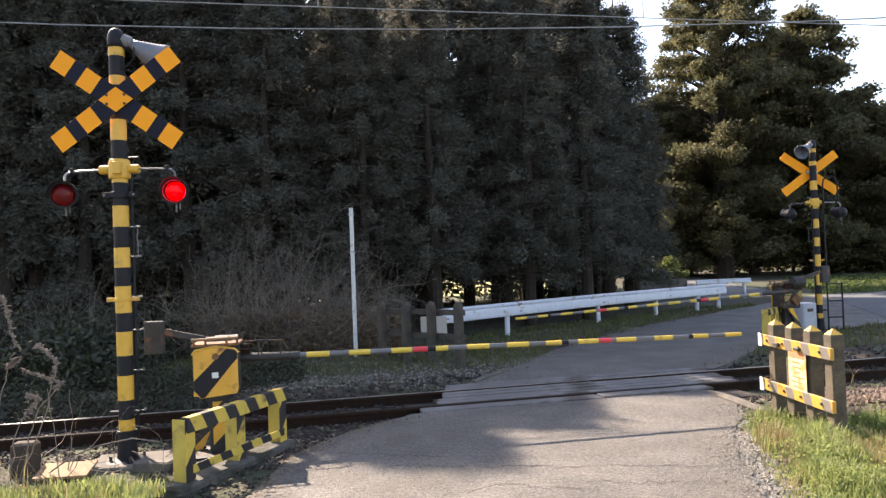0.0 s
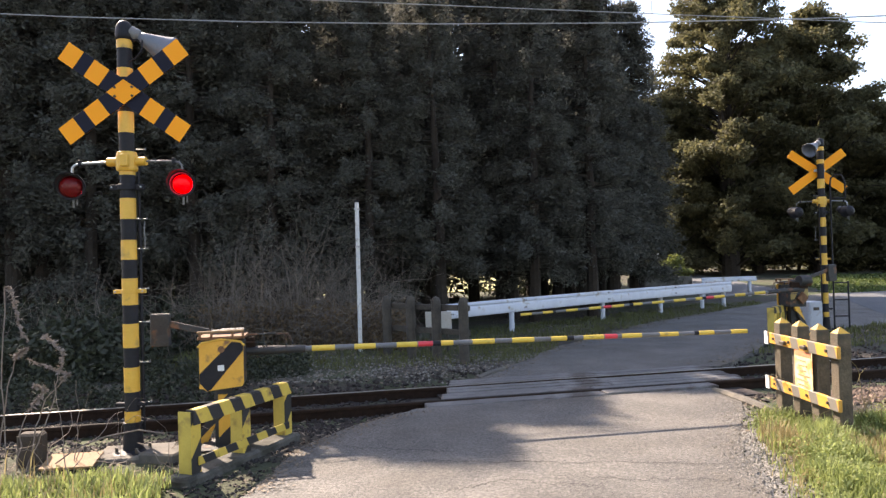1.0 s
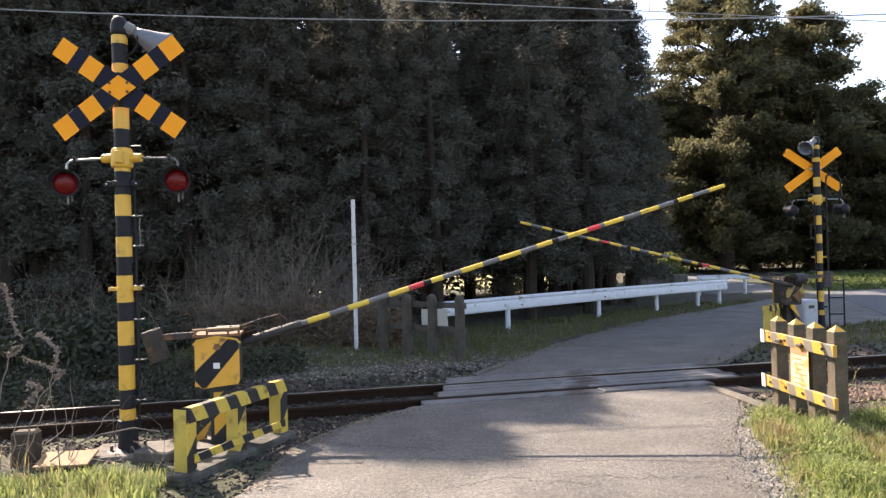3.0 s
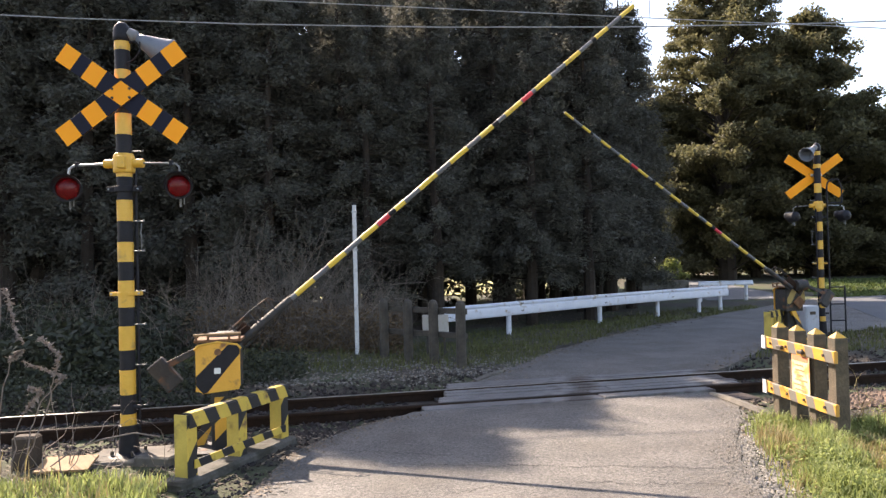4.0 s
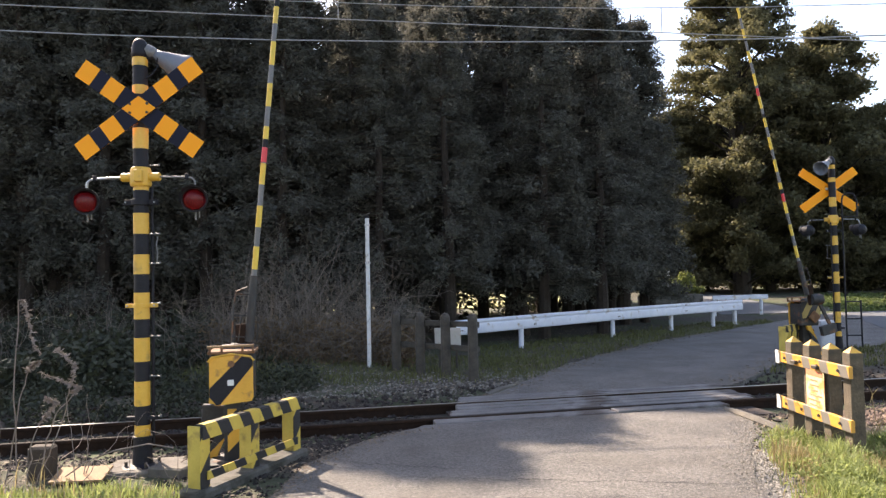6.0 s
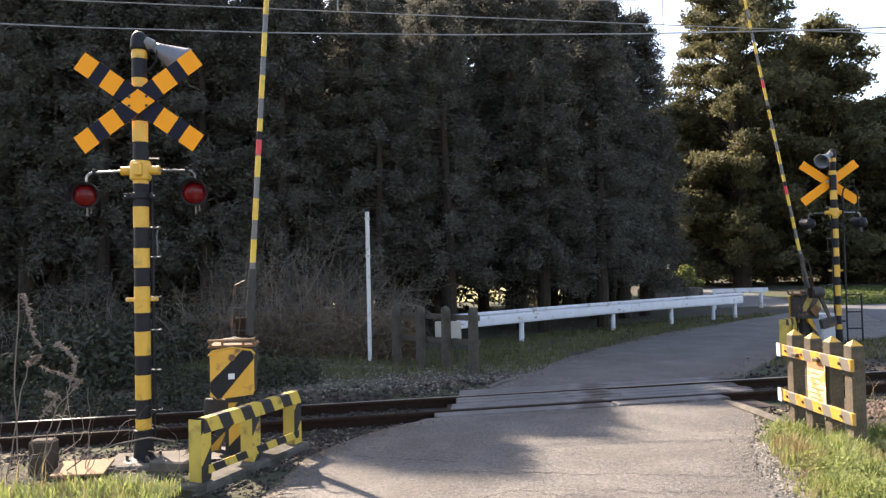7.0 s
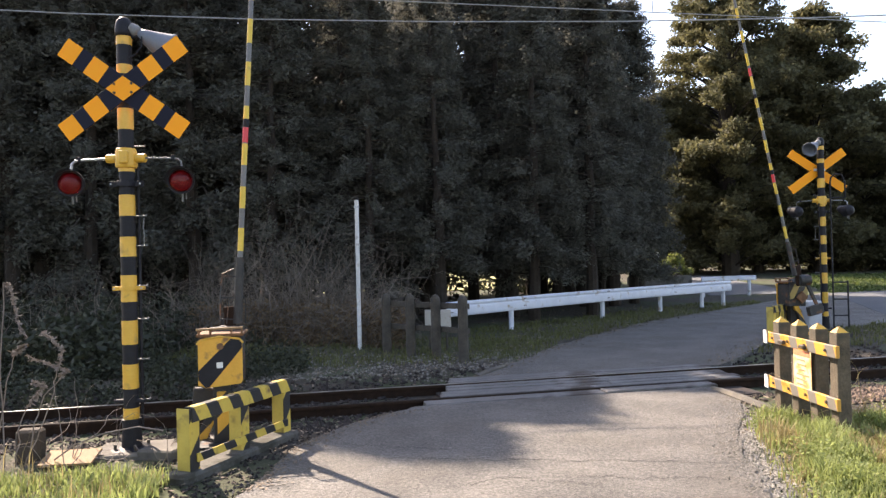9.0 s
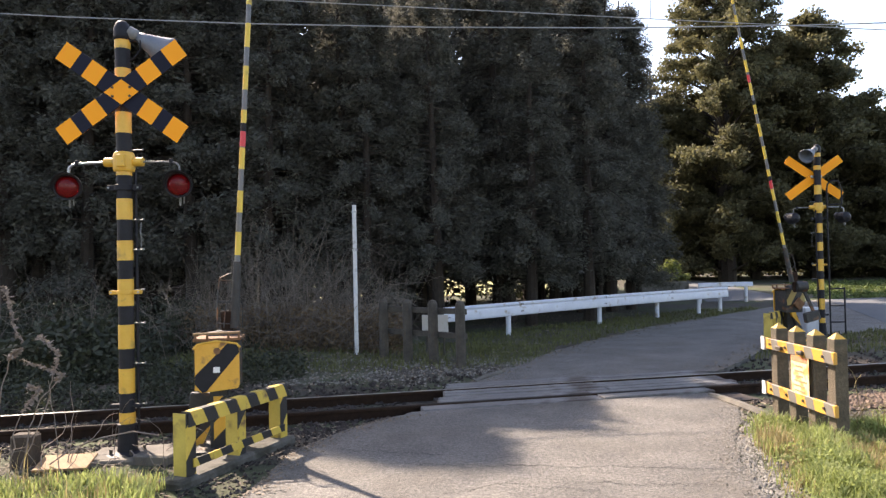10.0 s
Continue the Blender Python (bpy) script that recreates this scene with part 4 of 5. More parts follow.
# ---- dark post fence beyond the track ----
def make_dark_fence():
    a, b = Vector((-0.99, 12.0, 0)), Vector((0.28, 10.9, 0))
    f = thing("post_fence", Matrix.Translation(a) @ pose(0, 0, 0, 0, 0, math.degrees(math.atan2(b.y - a.y, b.x - a.x))), "dark old wooden post fence beside the track", "fence")
    ln = (b - a).length
    for k in range(4):
        t = k / 3
        part("post", lathe([(0.08, -0.2), (0.078, 0.9), (0.072, 0.96), (0.05, 1.0), (0.01, 1.02)], 10), M_oldwood, f, "round-topped dark post", pose(ln * t, 0, 0.0))
    for z in (0.84, 0.46):
        part("rail", box(ln + 0.1, 0.05, 0.09, pose(ln / 2, 0.09, z)), M_oldwood, f, "dark wooden rail", bevel=0.006)
    return f


make_dark_fence()
wb = part("notice_board", box(0.46, 0.03, 0.32), M_notice, None, "", pose(-0.12, 12.4, 0.53, 0, 0, -6), bevel=0.004)
tagged(wb, "dull cream notice board behind the dark fence", "notice board")
part("leg", rod((-0.15, 0.03, -0.1), (-0.15, 0.03, -0.62), 0.02, n=8), M_oldwood, wb)
part("leg", rod((0.15, 0.03, -0.1), (0.15, 0.03, -0.62), 0.02, n=8), M_oldwood, wb)
wp = part("white_post", rod((0, 0, -0.1), (0, 0, 2.66), 0.036, n=14), M_whitepost, None, "", pose(-1.492, 12.33, 0))
tagged(wp, "tall thin white post standing in grass", "post")
part("cap", rod((0, 0, 2.64), (0, 0, 2.68), 0.04, n=14), M_black, wp)
part("clip", box(0.09, 0.07, 0.03, pose(0, 0, 1.86)), M_steel, wp)
part("clip", box(0.09, 0.07, 0.03, pose(0, 0, 2.52)), M_steel, wp)


# ---- guardrail ----
def beam_profile():
    return [(0.0, 0.15), (0.03, 0.147), (0.046, 0.132), (0.05, 0.115), (0.05, 0.095), (0.022, 0.074), (0.020, 0.056), (0.046, 0.030), (0.05, 0.0), (0.05, -0.09), (0.045, -0.125), (0.028, -0.147), (0.0, -0.15)]


def make_guardrail(points, posts, label, zc=0.55, tall=1.0):
    """A waved steel beam along points (x, y), on round posts; it bulges to its right side."""
    g = thing("guardrail", pose(points[0][0], points[0][1], 0), label, "guardrail", "white guardrails")
    o = Vector((points[0][0], points[0][1], 0))
    for (xa, ya), (xb, yb) in zip(points, points[1:]):
        a, b = Vector((xa, ya, zc)) - o, Vector((xb, yb, zc)) - o
        d = (b - a).normalized()
        side = Vector((d.y, -d.x, 0))
        bm = bmesh.new()
        a, b = a - d * 0.06, b + d * 0.06
        rows = []
        for q, s in ((a, 0.0), (b, 0.0)):
            rows.append([bm.verts.new(q + side * (u + s) + Vector((0, 0, w * tall))) for u, w in beam_profile()] + [bm.verts.new(q + side * (u - 0.005) + Vector((0, 0, w * tall))) for u, w in beam_profile()[::-1]])
        n = len(rows[0])
        for i in range(n):
            bm.faces.new((rows[0][i], rows[0][(i + 1) % n], rows[1][(i + 1) % n], rows[1][i]))
        bm.faces.new(rows[0][::-1])
        bm.faces.new(rows[1])
        bmesh.ops.recalc_face_normals(bm, faces=bm.faces)
        beam = part("beam", bm, M_guard, g, "white waved steel beam")
        for k in range(4):
            c = a + d * (0.1 + 0.05 * (k % 2)) + side * 0.050 + Vector((0, 0, 0.1 if k < 2 else -0.06))
            part("bolt", rod(c, c + side * 0.012, 0.014, n=6), M_bolt, beam)
    for x, y in posts:
        p = Vector((x, y, 0)) - o
        part("post", rod(p + Vector((-0.05, 0.05, -0.1)), p + Vector((-0.05, 0.05, 0.68)), 0.057, n=14), M_guard, g, "white round post", bevel=0.004)
    return g


make_guardrail([(0.06, 14.12), (1.7, 15.6), (4.0, 17.55), (6.2, 19.2), (8.3, 20.6)], [(1.5, 15.35), (3.98, 17.55), (5.85, 18.95), (7.35, 20.0), (8.2, 20.6)], "white waved steel guardrail along the road verge")
make_guardrail([(8.9, 24.3), (9.9, 24.5), (10.8, 24.6)], [(9.0, 24.35), (10.7, 24.6)], "white guardrail at the street corner", 0.60, 0.55)

# ---- beyond the grove ----
low_wall = part("low_wall", box(3.1, 0.25, 0.42), M_kerb, None, "", pose(10.2, 33.4, 0.2, 0, 0, 6), bevel=0.02)
tagged(low_wall, "low dark concrete wall beside the side road", "wall")
far_fence = thing("railing", pose(1.3, 31.0, 0), "pale weathered railing behind the grove", "railing")
for k in range(4):
    part("post", box(0.09, 0.09, 0.85, pose(0.7 * k, 0, 0.40)), M_whitepost, far_fence, bevel=0.006)
for z in (0.78, 0.45):
    part("rail", box(2.4, 0.05, 0.09, pose(1.05, -0.07, z)), M_whitepost, far_fence, "pale rail", bevel=0.006)
sign_post = part("white_post", rod((0, 0, -0.1), (0, 0, 1.5), 0.06, n=12), M_whitepost, None, "", pose(12.15, 40.0, 0))
tagged(sign_post, "short pale post beside the side road", "post")

# ---- things by the far signal ----
cab = part("relay_cabinet", box(0.30, 0.26, 0.55), M_cabinet, None, "", pose(6.99, 13.5, 0.33, 0, 0, 10), bevel=0.015)
tagged(cab, "small pale blue-grey relay cabinet by the far signal", "cabinet")
part("door", box(0.25, 0.01, 0.47, pose(0, -0.136, 0)), M_cabinet, cab, bevel=0.003)
part("vent", box(0.12, 0.008, 0.06, pose(0, -0.144, 0.14)), M_bolt, cab)
part("foot", box(0.28, 0.24, 0.1, pose(0, 0, -0.30)), M_concrete, cab)
mot = part("switch_motor", box(0.34, 0.24, 0.2), M_machine, None, "", pose(6.72, 13.62, 0.36, 0, 12, 18), bevel=0.03)
tagged(mot, "dark greasy motor on a bent bracket", "motor")
part("bracket", tube([(0.05, 0, 0.1), (-0.02, 0, 0.25), (-0.12, 0, 0.33)], 0.025, 6), M_machine, mot)
part("foot", box(0.1, 0.1, 0.36, pose(0, 0, -0.24)), M_machine, mot)


# ---- overhead wires ----
def make_wire(name, pts, r, label):
    ob = part(name, tube(pts, r, 5), M_wire)
    return tagged(ob, label, "overhead wire", "overhead wires")


WIRES = pose(0.07, 8.54, 0, 0, 0, 10.9)


def over_track(u, z):
    return WIRES @ Vector((u, 0, z))


contact = [over_track(u, 4.70 + 0.00028 * max(0, abs(u) - 1) ** 2) for u in range(-45, 50, 3)]
messenger = [over_track(u, 4.89 + 0.0042 * (u + 2.5) ** 2 + 0.006 * max(0, u)) for u in range(-24, 27, 2)]
w1 = make_wire("contact_wire", contact, 0.0065, "thin overhead contact wire above the track")
make_wire("messenger_wire", messenger, 0.0055, "sagging messenger wire above the contact wire")
for u in (-7.0, -1.4, 2.75, 8.3):
    part("dropper", rod(over_track(u, 4.70), over_track(u, 4.89 + 0.0042 * (u + 2.5) ** 2 + 0.006 * max(0, u)), 0.006, n=5), M_wire, w1)
make_wire("feeder_wire", [(x, 11.5, 5.45 + 0.0028 * (x - 5.5) ** 2 - 0.08) for x in range(-30, 36, 3)], 0.0105, "overhead feeder wire beyond the track")


# ---- trees ----
def leaf_cloud(n, seed, spot, size, flat=0.5, droop=0.0, sprays=3, broad=0.20):
    """Small folded leaf sprays at spots given by spot(rng); arrays of corners and faces."""
    g = np.random.RandomState(seed)
    p = np.array([spot(g) for _ in range(n)])
    v, f = [], []
    for k in range(sprays):
        d = g.normal(size=(n, 3))
        d[:, 2] = d[:, 2] * flat - droop
        d /= np.linalg.norm(d, axis=1)[:, None] + 1e-9
        e = np.cross(d, g.normal(size=(n, 3)))
        e /= np.linalg.norm(e, axis=1)[:, None] + 1e-9
        s = size * g.uniform(0.55, 1.35, (n, 1))
        o = p + g.normal(size=(n, 3)) * size * 0.35
        v.append(np.stack([o, o + d * s * 0.55 + e * s * broad, o + d * s, o + d * s * 0.45 - e * s * broad], 1).reshape(-1, 3))
        f.append(np.arange(4 * n).reshape(-1, 4) + 4 * n * k)
    return np.concatenate(v), np.concatenate(f)


def make_cedar(seed, height, bottom, spread, count, size, sprays):
    """A narrow cedar: straight trunk, drooping branches and a crown of many leaf sprays."""
    r = random.Random(seed)
    t = thing("cedar_tree", pose(0, 0, 0), "tall dark cedar with dense drooping foliage", "tree", "cedar grove")
    bend = [(0.12 * noise2(k, seed, 0.7), 0.12 * noise2(k, seed, 0.7, 5.0), -0.2 + (height + 0.2) * k / 8) for k in range(9)]
    limbs, bm = [], tube(bend, [0.19 * (1 - k / 8.6) + 0.01 for k in range(9)], 9)
    z = bottom
    while z < height - 0.3:
        k = (z - bottom) / (height - bottom)
        ln = spread * (1 - k) ** 0.7 * r.uniform(0.65, 1.15) * (0.7 + 0.3 * min(1, 6 * k)) + 0.15
        a = r.uniform(0, math.tau)
        tip = (ln * math.cos(a), ln * math.sin(a), z - ln * r.uniform(0.05, 0.4))
        tube([(0, 0, z), (tip[0] * 0.5, tip[1] * 0.5, z + 0.03 * ln), tip], [0.03, 0.02, 0.006], 4, bm)
        limbs.append(((0, 0, z), tip))
        z += r.uniform(0.03, 0.10) * height / 10
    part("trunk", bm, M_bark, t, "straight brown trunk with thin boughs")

    def spot(g):
        a, b = limbs[g.randint(len(limbs))]
        k = g.uniform(0.15, 1.0) ** 0.6
        return np.array(a) + (np.array(b) - np.array(a)) * k + g.normal(size=3) * (0.10, 0.10, 0.12)

    v, f = leaf_cloud(count, seed, spot, size, 0.6, 0.45, sprays)
    from_arrays("crown", v, f, M_cedar, t, label="dense dark green crown")
    return t


def make_broadleaf(seed, height, bottom, spread, count, material, label, size=0.3):
    r = random.Random(seed)
    t = thing("tree", pose(0, 0, 0), label, "tree", "trees behind the street")
    bm, clumps = tube([(0, 0, -0.2), (0.1, 0.05, height * 0.35), (-0.1, 0.1, height * 0.7), (0.05, 0, height * 0.95)], [height * 0.022, height * 0.018, height * 0.011, 0.03], 9), []
    n_ = int(9 * (height - bottom) + 12)
    for i in range(n_):
        k = (i + r.random()) / n_
        z = bottom + (height - bottom) * k
        w = spread * (0.45 + 0.75 * math.sin(math.pi * min(1, 0.18 + 0.8 * k)) ** 0.8) * r.uniform(0.45, 1.1) * (1 - 0.55 * k * k)
        a = r.uniform(0, math.tau)
        tip = (w * math.cos(a), w * math.sin(a), z + 0.25 * w * r.uniform(-0.5, 1))
        tube([(0, 0, max(0.5, z - 0.4 * w)), (tip[0] * 0.55, tip[1] * 0.55, z), tip], [0.07, 0.045, 0.012], 4, bm)
        for s in (0.55, 0.8, 1.0):
            clumps.append(((tip[0] * s, tip[1] * s, z + (tip[2] - z) * s), r.uniform(0.3, 0.62) * spread / 3))
    part("trunk", bm, M_bark, t, "dark trunk with spreading boughs")

    def spot(g):
        c, w = clumps[g.randint(len(clumps))]
        d = g.normal(size=3)
        d *= (g.uniform(0, 1) ** 0.4) * w / (np.linalg.norm(d) + 1e-9)
        return np.array(c) + d * (1, 1, 0.6)

    v, f = leaf_cloud(count, seed, spot, size, 0.8, 0.1, 3, 0.34)
    from_arrays("crown", v, f, material, t, label="uneven leafy crown")
    return t


def guard_line(x):
    return 14.4 + 0.78 * (x - 0.4) if x > 0.4 else 14.4


KX = math.sin(radians(SUN_LEFT)) / math.tan(radians(SUN_ELEVATION))     # how far a metre of height throws its shadow
KY = math.cos(radians(SUN_LEFT)) / math.tan(radians(SUN_ELEVATION))


def sun_spared(x, y):
    """Where on the ground the grove's shade may fall: not on the open part of the road, nor on the signal."""
    if y < (7.0 if x < -1.35 else 5.4 if x < 0.1 else 6.5):
        return False
    return -0.868 * x + 0.496 * y >= 2.15 or y - 0.19 * x >= 7.7


def plant_grove():
    shapes = ((11.6, 1.5, 1.9), (10.8, 1.8, 2.0), (12.2, 1.4, 1.9), (11.0, 2.1, 1.8))
    front = [make_cedar(20 + k, h, b, s, 15000, 0.115, 2) for k, (h, b, s) in enumerate(shapes)]
    back = [make_cedar(30 + k, h, b, s, 4500, 0.2, 3) for k, (h, b, s) in enumerate(shapes[:2])]
    TALL = {ob.name: shapes[k % 4][0] for k, ob in enumerate(front + back)}
    r = random.Random(77)
    spots = []
    for row in range(5):
        x = -21.0 + r.uniform(0, 1)
        while x < 7.6:
            y = max(guard_line(x) + 1.5, 15.2) + row * 2.1 + r.uniform(-0.5, 0.5)
            if x < 0.235 * y + 0.5:
                s = r.uniform(0.88, 1.1)
                if x < 0.5 and row < 2:
                    s *= 0.94
                if x > 1.0:
                    s *= 0.93
                if x > 0.235 * y - 0.4:
                    s *= 0.78
                spots.append((x, y, s, row))
            x += r.uniform(1.6, 2.5) + 0.1 * row
    # taller ones whose tops shade the road
    spots += [(-5.2, 16.8, 1.3, 1), (-6.3, 17.0, 1.4, 1), (-7.3, 17.8, 1.45, 1), (-8.2, 16.6, 1.45, 1), (-8.0, 18.8, 1.5, 1), (-6.9, 19.4, 1.5, 1), (-5.8, 18.4, 1.4, 1), (-3.6, 16.5, 1.15, 1), (-9.4, 16.6, 1.5, 1), (-9.9, 17.6, 1.5, 1), (-10.4, 18.2, 1.5, 1), (-9.0, 17.3, 1.5, 1), (-2.2, 16.4, 1.08, 1), (6.0, 22.3, 0.80, 1), (5.2, 21.6, 0.88, 1), (4.4, 24.6, 1.0, 3), (5.5, 26.2, 0.96, 3), (6.5, 27.6, 0.86, 3)]
    # further added trees: hidden tall ones shade the junction, the rest fill the skyline
    spots += [(6.0, 22.3, 0.80, 1), (5.2, 21.6, 0.88, 1), (6.9, 24.6, 0.72, 1), (3.4, 26.6, 1.3, 3), (4.6, 27.6, 1.3, 3), (3.6, 28.8, 1.35, 3), (5.6, 29.4, 1.2, 3), (2.4, 27.8, 1.3, 3), (7.2, 37.0, 1.5, 3), (6.0, 35.0, 1.4, 3), (-2.3, 29.0, 1.45, 3), (-1.2, 27.5, 1.4, 3), (-3.6, 28.0, 1.4, 3), (-0.2, 28.8, 1.4, 3)]
    done = set()
    for x, y, s, row in spots:
        m = pose(x, y, ground_height(x, y) - 0.02, r.uniform(-2, 2), r.uniform(-2, 2), r.uniform(0, 360))
        kind = r.choice(front if row < 2 else back)
        # the tops stay low enough to let the sun onto the near road
        top = 6.0
        while top < 20.0 and sun_spared(x + KX * (top + 0.25), y - KY * (top + 0.25)):
            top += 0.25
        top = max(top, 7.8)
        s = min(s, top / TALL[kind.name])
        if kind.name not in done:
            done.add(kind.name)
            ob = kind
            ob.matrix_basis = m
        else:
            ob = copy_thing(kind, m)
        ob.scale = (s * 1.05, s * 1.05, s)


plant_grove()


def plant_right():
    label = "tall uneven evergreen tree behind the street"
    kinds = [make_broadleaf(50, 25, 1.2, 4.3, 52000, M_tree, label, 0.2), make_broadleaf(51, 15, 0.8, 4.6, 38000, M_tree, label, 0.2), make_broadleaf(52, 13, 0.4, 4.6, 38000, M_tree, label, 0.2)]
    spots = ((17.9, 44, 0, 1.0), (21.0, 47, 1, 1.0), (24.2, 45.5, 1, 1.10), (27.4, 46, 2, 0.9), (30.8, 46, 2, 0.8), (14.6, 46, 1, 0.80), (15.6, 49.5, 2, 0.95), (33.5, 44, 2, 0.85), (38.0, 46, 1, 0.8), (11.5, 58, 2, 0.5))
    done = set()
    r = random.Random(9)
    for x, y, k, s in spots:
        m = pose(x, y, -0.1, 0, 0, r.uniform(0, 360))
        if k not in done:
            kinds[k].matrix_basis = m
            ob = kinds[k]
            done.add(k)
        else:
            ob = copy_thing(kinds[k], m)
        ob.scale = (s, s, s)


plant_right()
bush = make_broadleaf(60, 2.3, 0.1, 1.5, 1800, M_bright, "sunlit yellow-green shrub at the end of the road", 0.2)
bush.matrix_basis = pose(12.0, 37.0, -0.1)
bush.scale = (0.6, 0.55, 0.62)
tagged(bush, category="shrub", group="shrubs")


def far_woods():
    g = np.random.RandomState(5)

    def spot(q):
        x = q.uniform(-75, 75)
        y = 66 + q.uniform(0, 7)
        return np.array((x, y, q.uniform(0, 1) ** 0.8 * (5.0 + 2.5 * noise2(x, 0, 0.15) + 1.2 * noise2(x, 3, 0.6))))

    v, f = leaf_cloud(15000, 6, spot, 0.75, 0.8, 0.1)
    ob = from_arrays("far_woods", v, f, M_farwood)
    tagged(ob, "sunlit far woodland edge behind the grove", "woods", kind="stuff")


far_woods()


def right_thicket():
    """Dense growth that closes the view between the trees behind the street."""
    def spot(q):
        x = q.uniform(12.5, 52)
        y = 52 + q.uniform(0, 4) - 0.12 * (x - 12)
        top = 12.0 + 1.6 * noise2(x, 0, 0.25) + 0.9 * noise2(x, 2, 0.9) - 0.03 * (x - 12)
        return np.array((x, y, q.uniform(0, 1) ** 0.85 * top))

    v, f = leaf_cloud(40000, 36, spot, 0.36, 0.8, 0.1, 2, 0.34)
    tagged(from_arrays("thicket", v, f, M_tree), "dark thicket filling the wood behind the street", "shrubs", kind="stuff")


right_thicket()


def undergrowth():
    def spot(q):
        x = q.uniform(-14, -3.2)
        near = 10.1 - 0.19 * (x + 5) * -1 if x < -4.6 else 12.4
        y = near + q.uniform(0, 15.0 - near) + 0.3 * noise2(x, 0, 0.5)
        top = max(0.2, 0.3 + 0.5 * noise2(x, y, 0.6) + 0.16 * (y - near))
        return np.array((x, y, q.uniform(0, 1) ** 0.8 * min(top, 0.95)))

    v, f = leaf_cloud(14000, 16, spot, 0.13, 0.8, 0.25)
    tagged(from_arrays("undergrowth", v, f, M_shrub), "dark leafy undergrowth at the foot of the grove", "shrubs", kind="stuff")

    def low(q):
        x = q.uniform(-4.6, -0.7)
        y = q.uniform(12.5, 14.4)
        return np.array((x, y, ground_height(x, y) + q.uniform(0, 1) ** 1.5 * 0.75))

    v, f = leaf_cloud(6500, 17, low, 0.08, 0.9, 0.2, 2)
    tagged(from_arrays("dry_leaves", v, f, M_drybrush), "dry brown leaves caught in the brush", "leaves", kind="stuff")


undergrowth()


def trackside_growth():
    """Low dark leaves that creep from the grove down to the rails."""
    def spot(q):
        while True:
            u, v = q.uniform(-9.0, -1.6), q.uniform(0.75, 3.4)
            if noise2(u, v, 0.9, 8) > -0.25 and q.uniform() < 0.35 + 0.25 * v:
                break
        x, y, _ = TRACK @ Vector((u, v, 0))
        return np.array((x, y, ground_height(x, y) + q.uniform(0, 1) ** 1.6 * (0.10 + 0.05 * v)))

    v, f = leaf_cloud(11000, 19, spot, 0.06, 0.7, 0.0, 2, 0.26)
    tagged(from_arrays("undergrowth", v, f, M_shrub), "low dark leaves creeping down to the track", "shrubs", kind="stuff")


trackside_growth()


def back_thicket():
    """Dense low growth at the back of the grove, with a few gaps that let daylight in."""
    def spot(q):
        while True:
            x, y = q.uniform(-26, 7.6), q.uniform(26.5, 29.5)
            y += max(0.0, 0.5 * x)
            gap = -0.2 < x < 3.2 or 4.6 < x < 5.6 or abs(x + 14.4) < 0.45 or abs(x + 10.5) < 0.4 or noise2(x, 0, 1.1, 4) > 0.3
            if not gap or q.uniform() < 0.28:
                break
        return np.array((x, y, q.uniform(0, 1) ** 0.8 * (2.7 + 0.9 * noise2(x, 1, 0.5))))

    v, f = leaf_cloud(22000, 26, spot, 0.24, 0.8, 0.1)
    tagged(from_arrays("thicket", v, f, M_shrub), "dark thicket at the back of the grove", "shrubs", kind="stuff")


back_thicket()


def vines(name, n, seed, area, top, r0, material, label, drift=0.0):
    """Tangled thin stems that climb and arch over."""
    r = random.Random(seed)
    bm = bmesh.new()
    for _ in range(n):
        x, y = r.uniform(area[0], area[1]), r.uniform(area[2], area[3])
        z = ground_height(x, y) + 0.0
        a, el = r.uniform(0, math.tau), r.uniform(0.7, 1.5)
        pts, h = [], top(x) * r.uniform(0.45, 1.1)
        step = h / 6.0 + 0.05
        for k in range(9):
            pts.append((x, y, max(z, 0.02)))
            x += step * math.cos(el) * math.cos(a)
            y += step * math.cos(el) * math.sin(a) * 0.5
            z += step * math.sin(el)
            el += r.uniform(-0.75, 0.35)
            a += r.uniform(-1.3, 1.3)
        rad = r0 * r.uniform(0.5, 1.4)
        tube(pts, [rad * (1 - 0.08 * k) for k in range(9)], 3, bm)
    ob = part(name, bm, material)
    return tagged(ob, label, "brush", kind="stuff")


vines("brush", 900, 31, (-4.8, -1.0, 12.6, 14.3), lambda x: 2.15 - 0.38 * abs(x + 2.8), 0.0048, M_vine, "tangled bare vines in front of the trees")
vines("brush", 320, 32, (-8.5, -3.5, 11.6, 13.6), lambda x: 1.2, 0.005, M_vine, "bare twigs in the undergrowth")


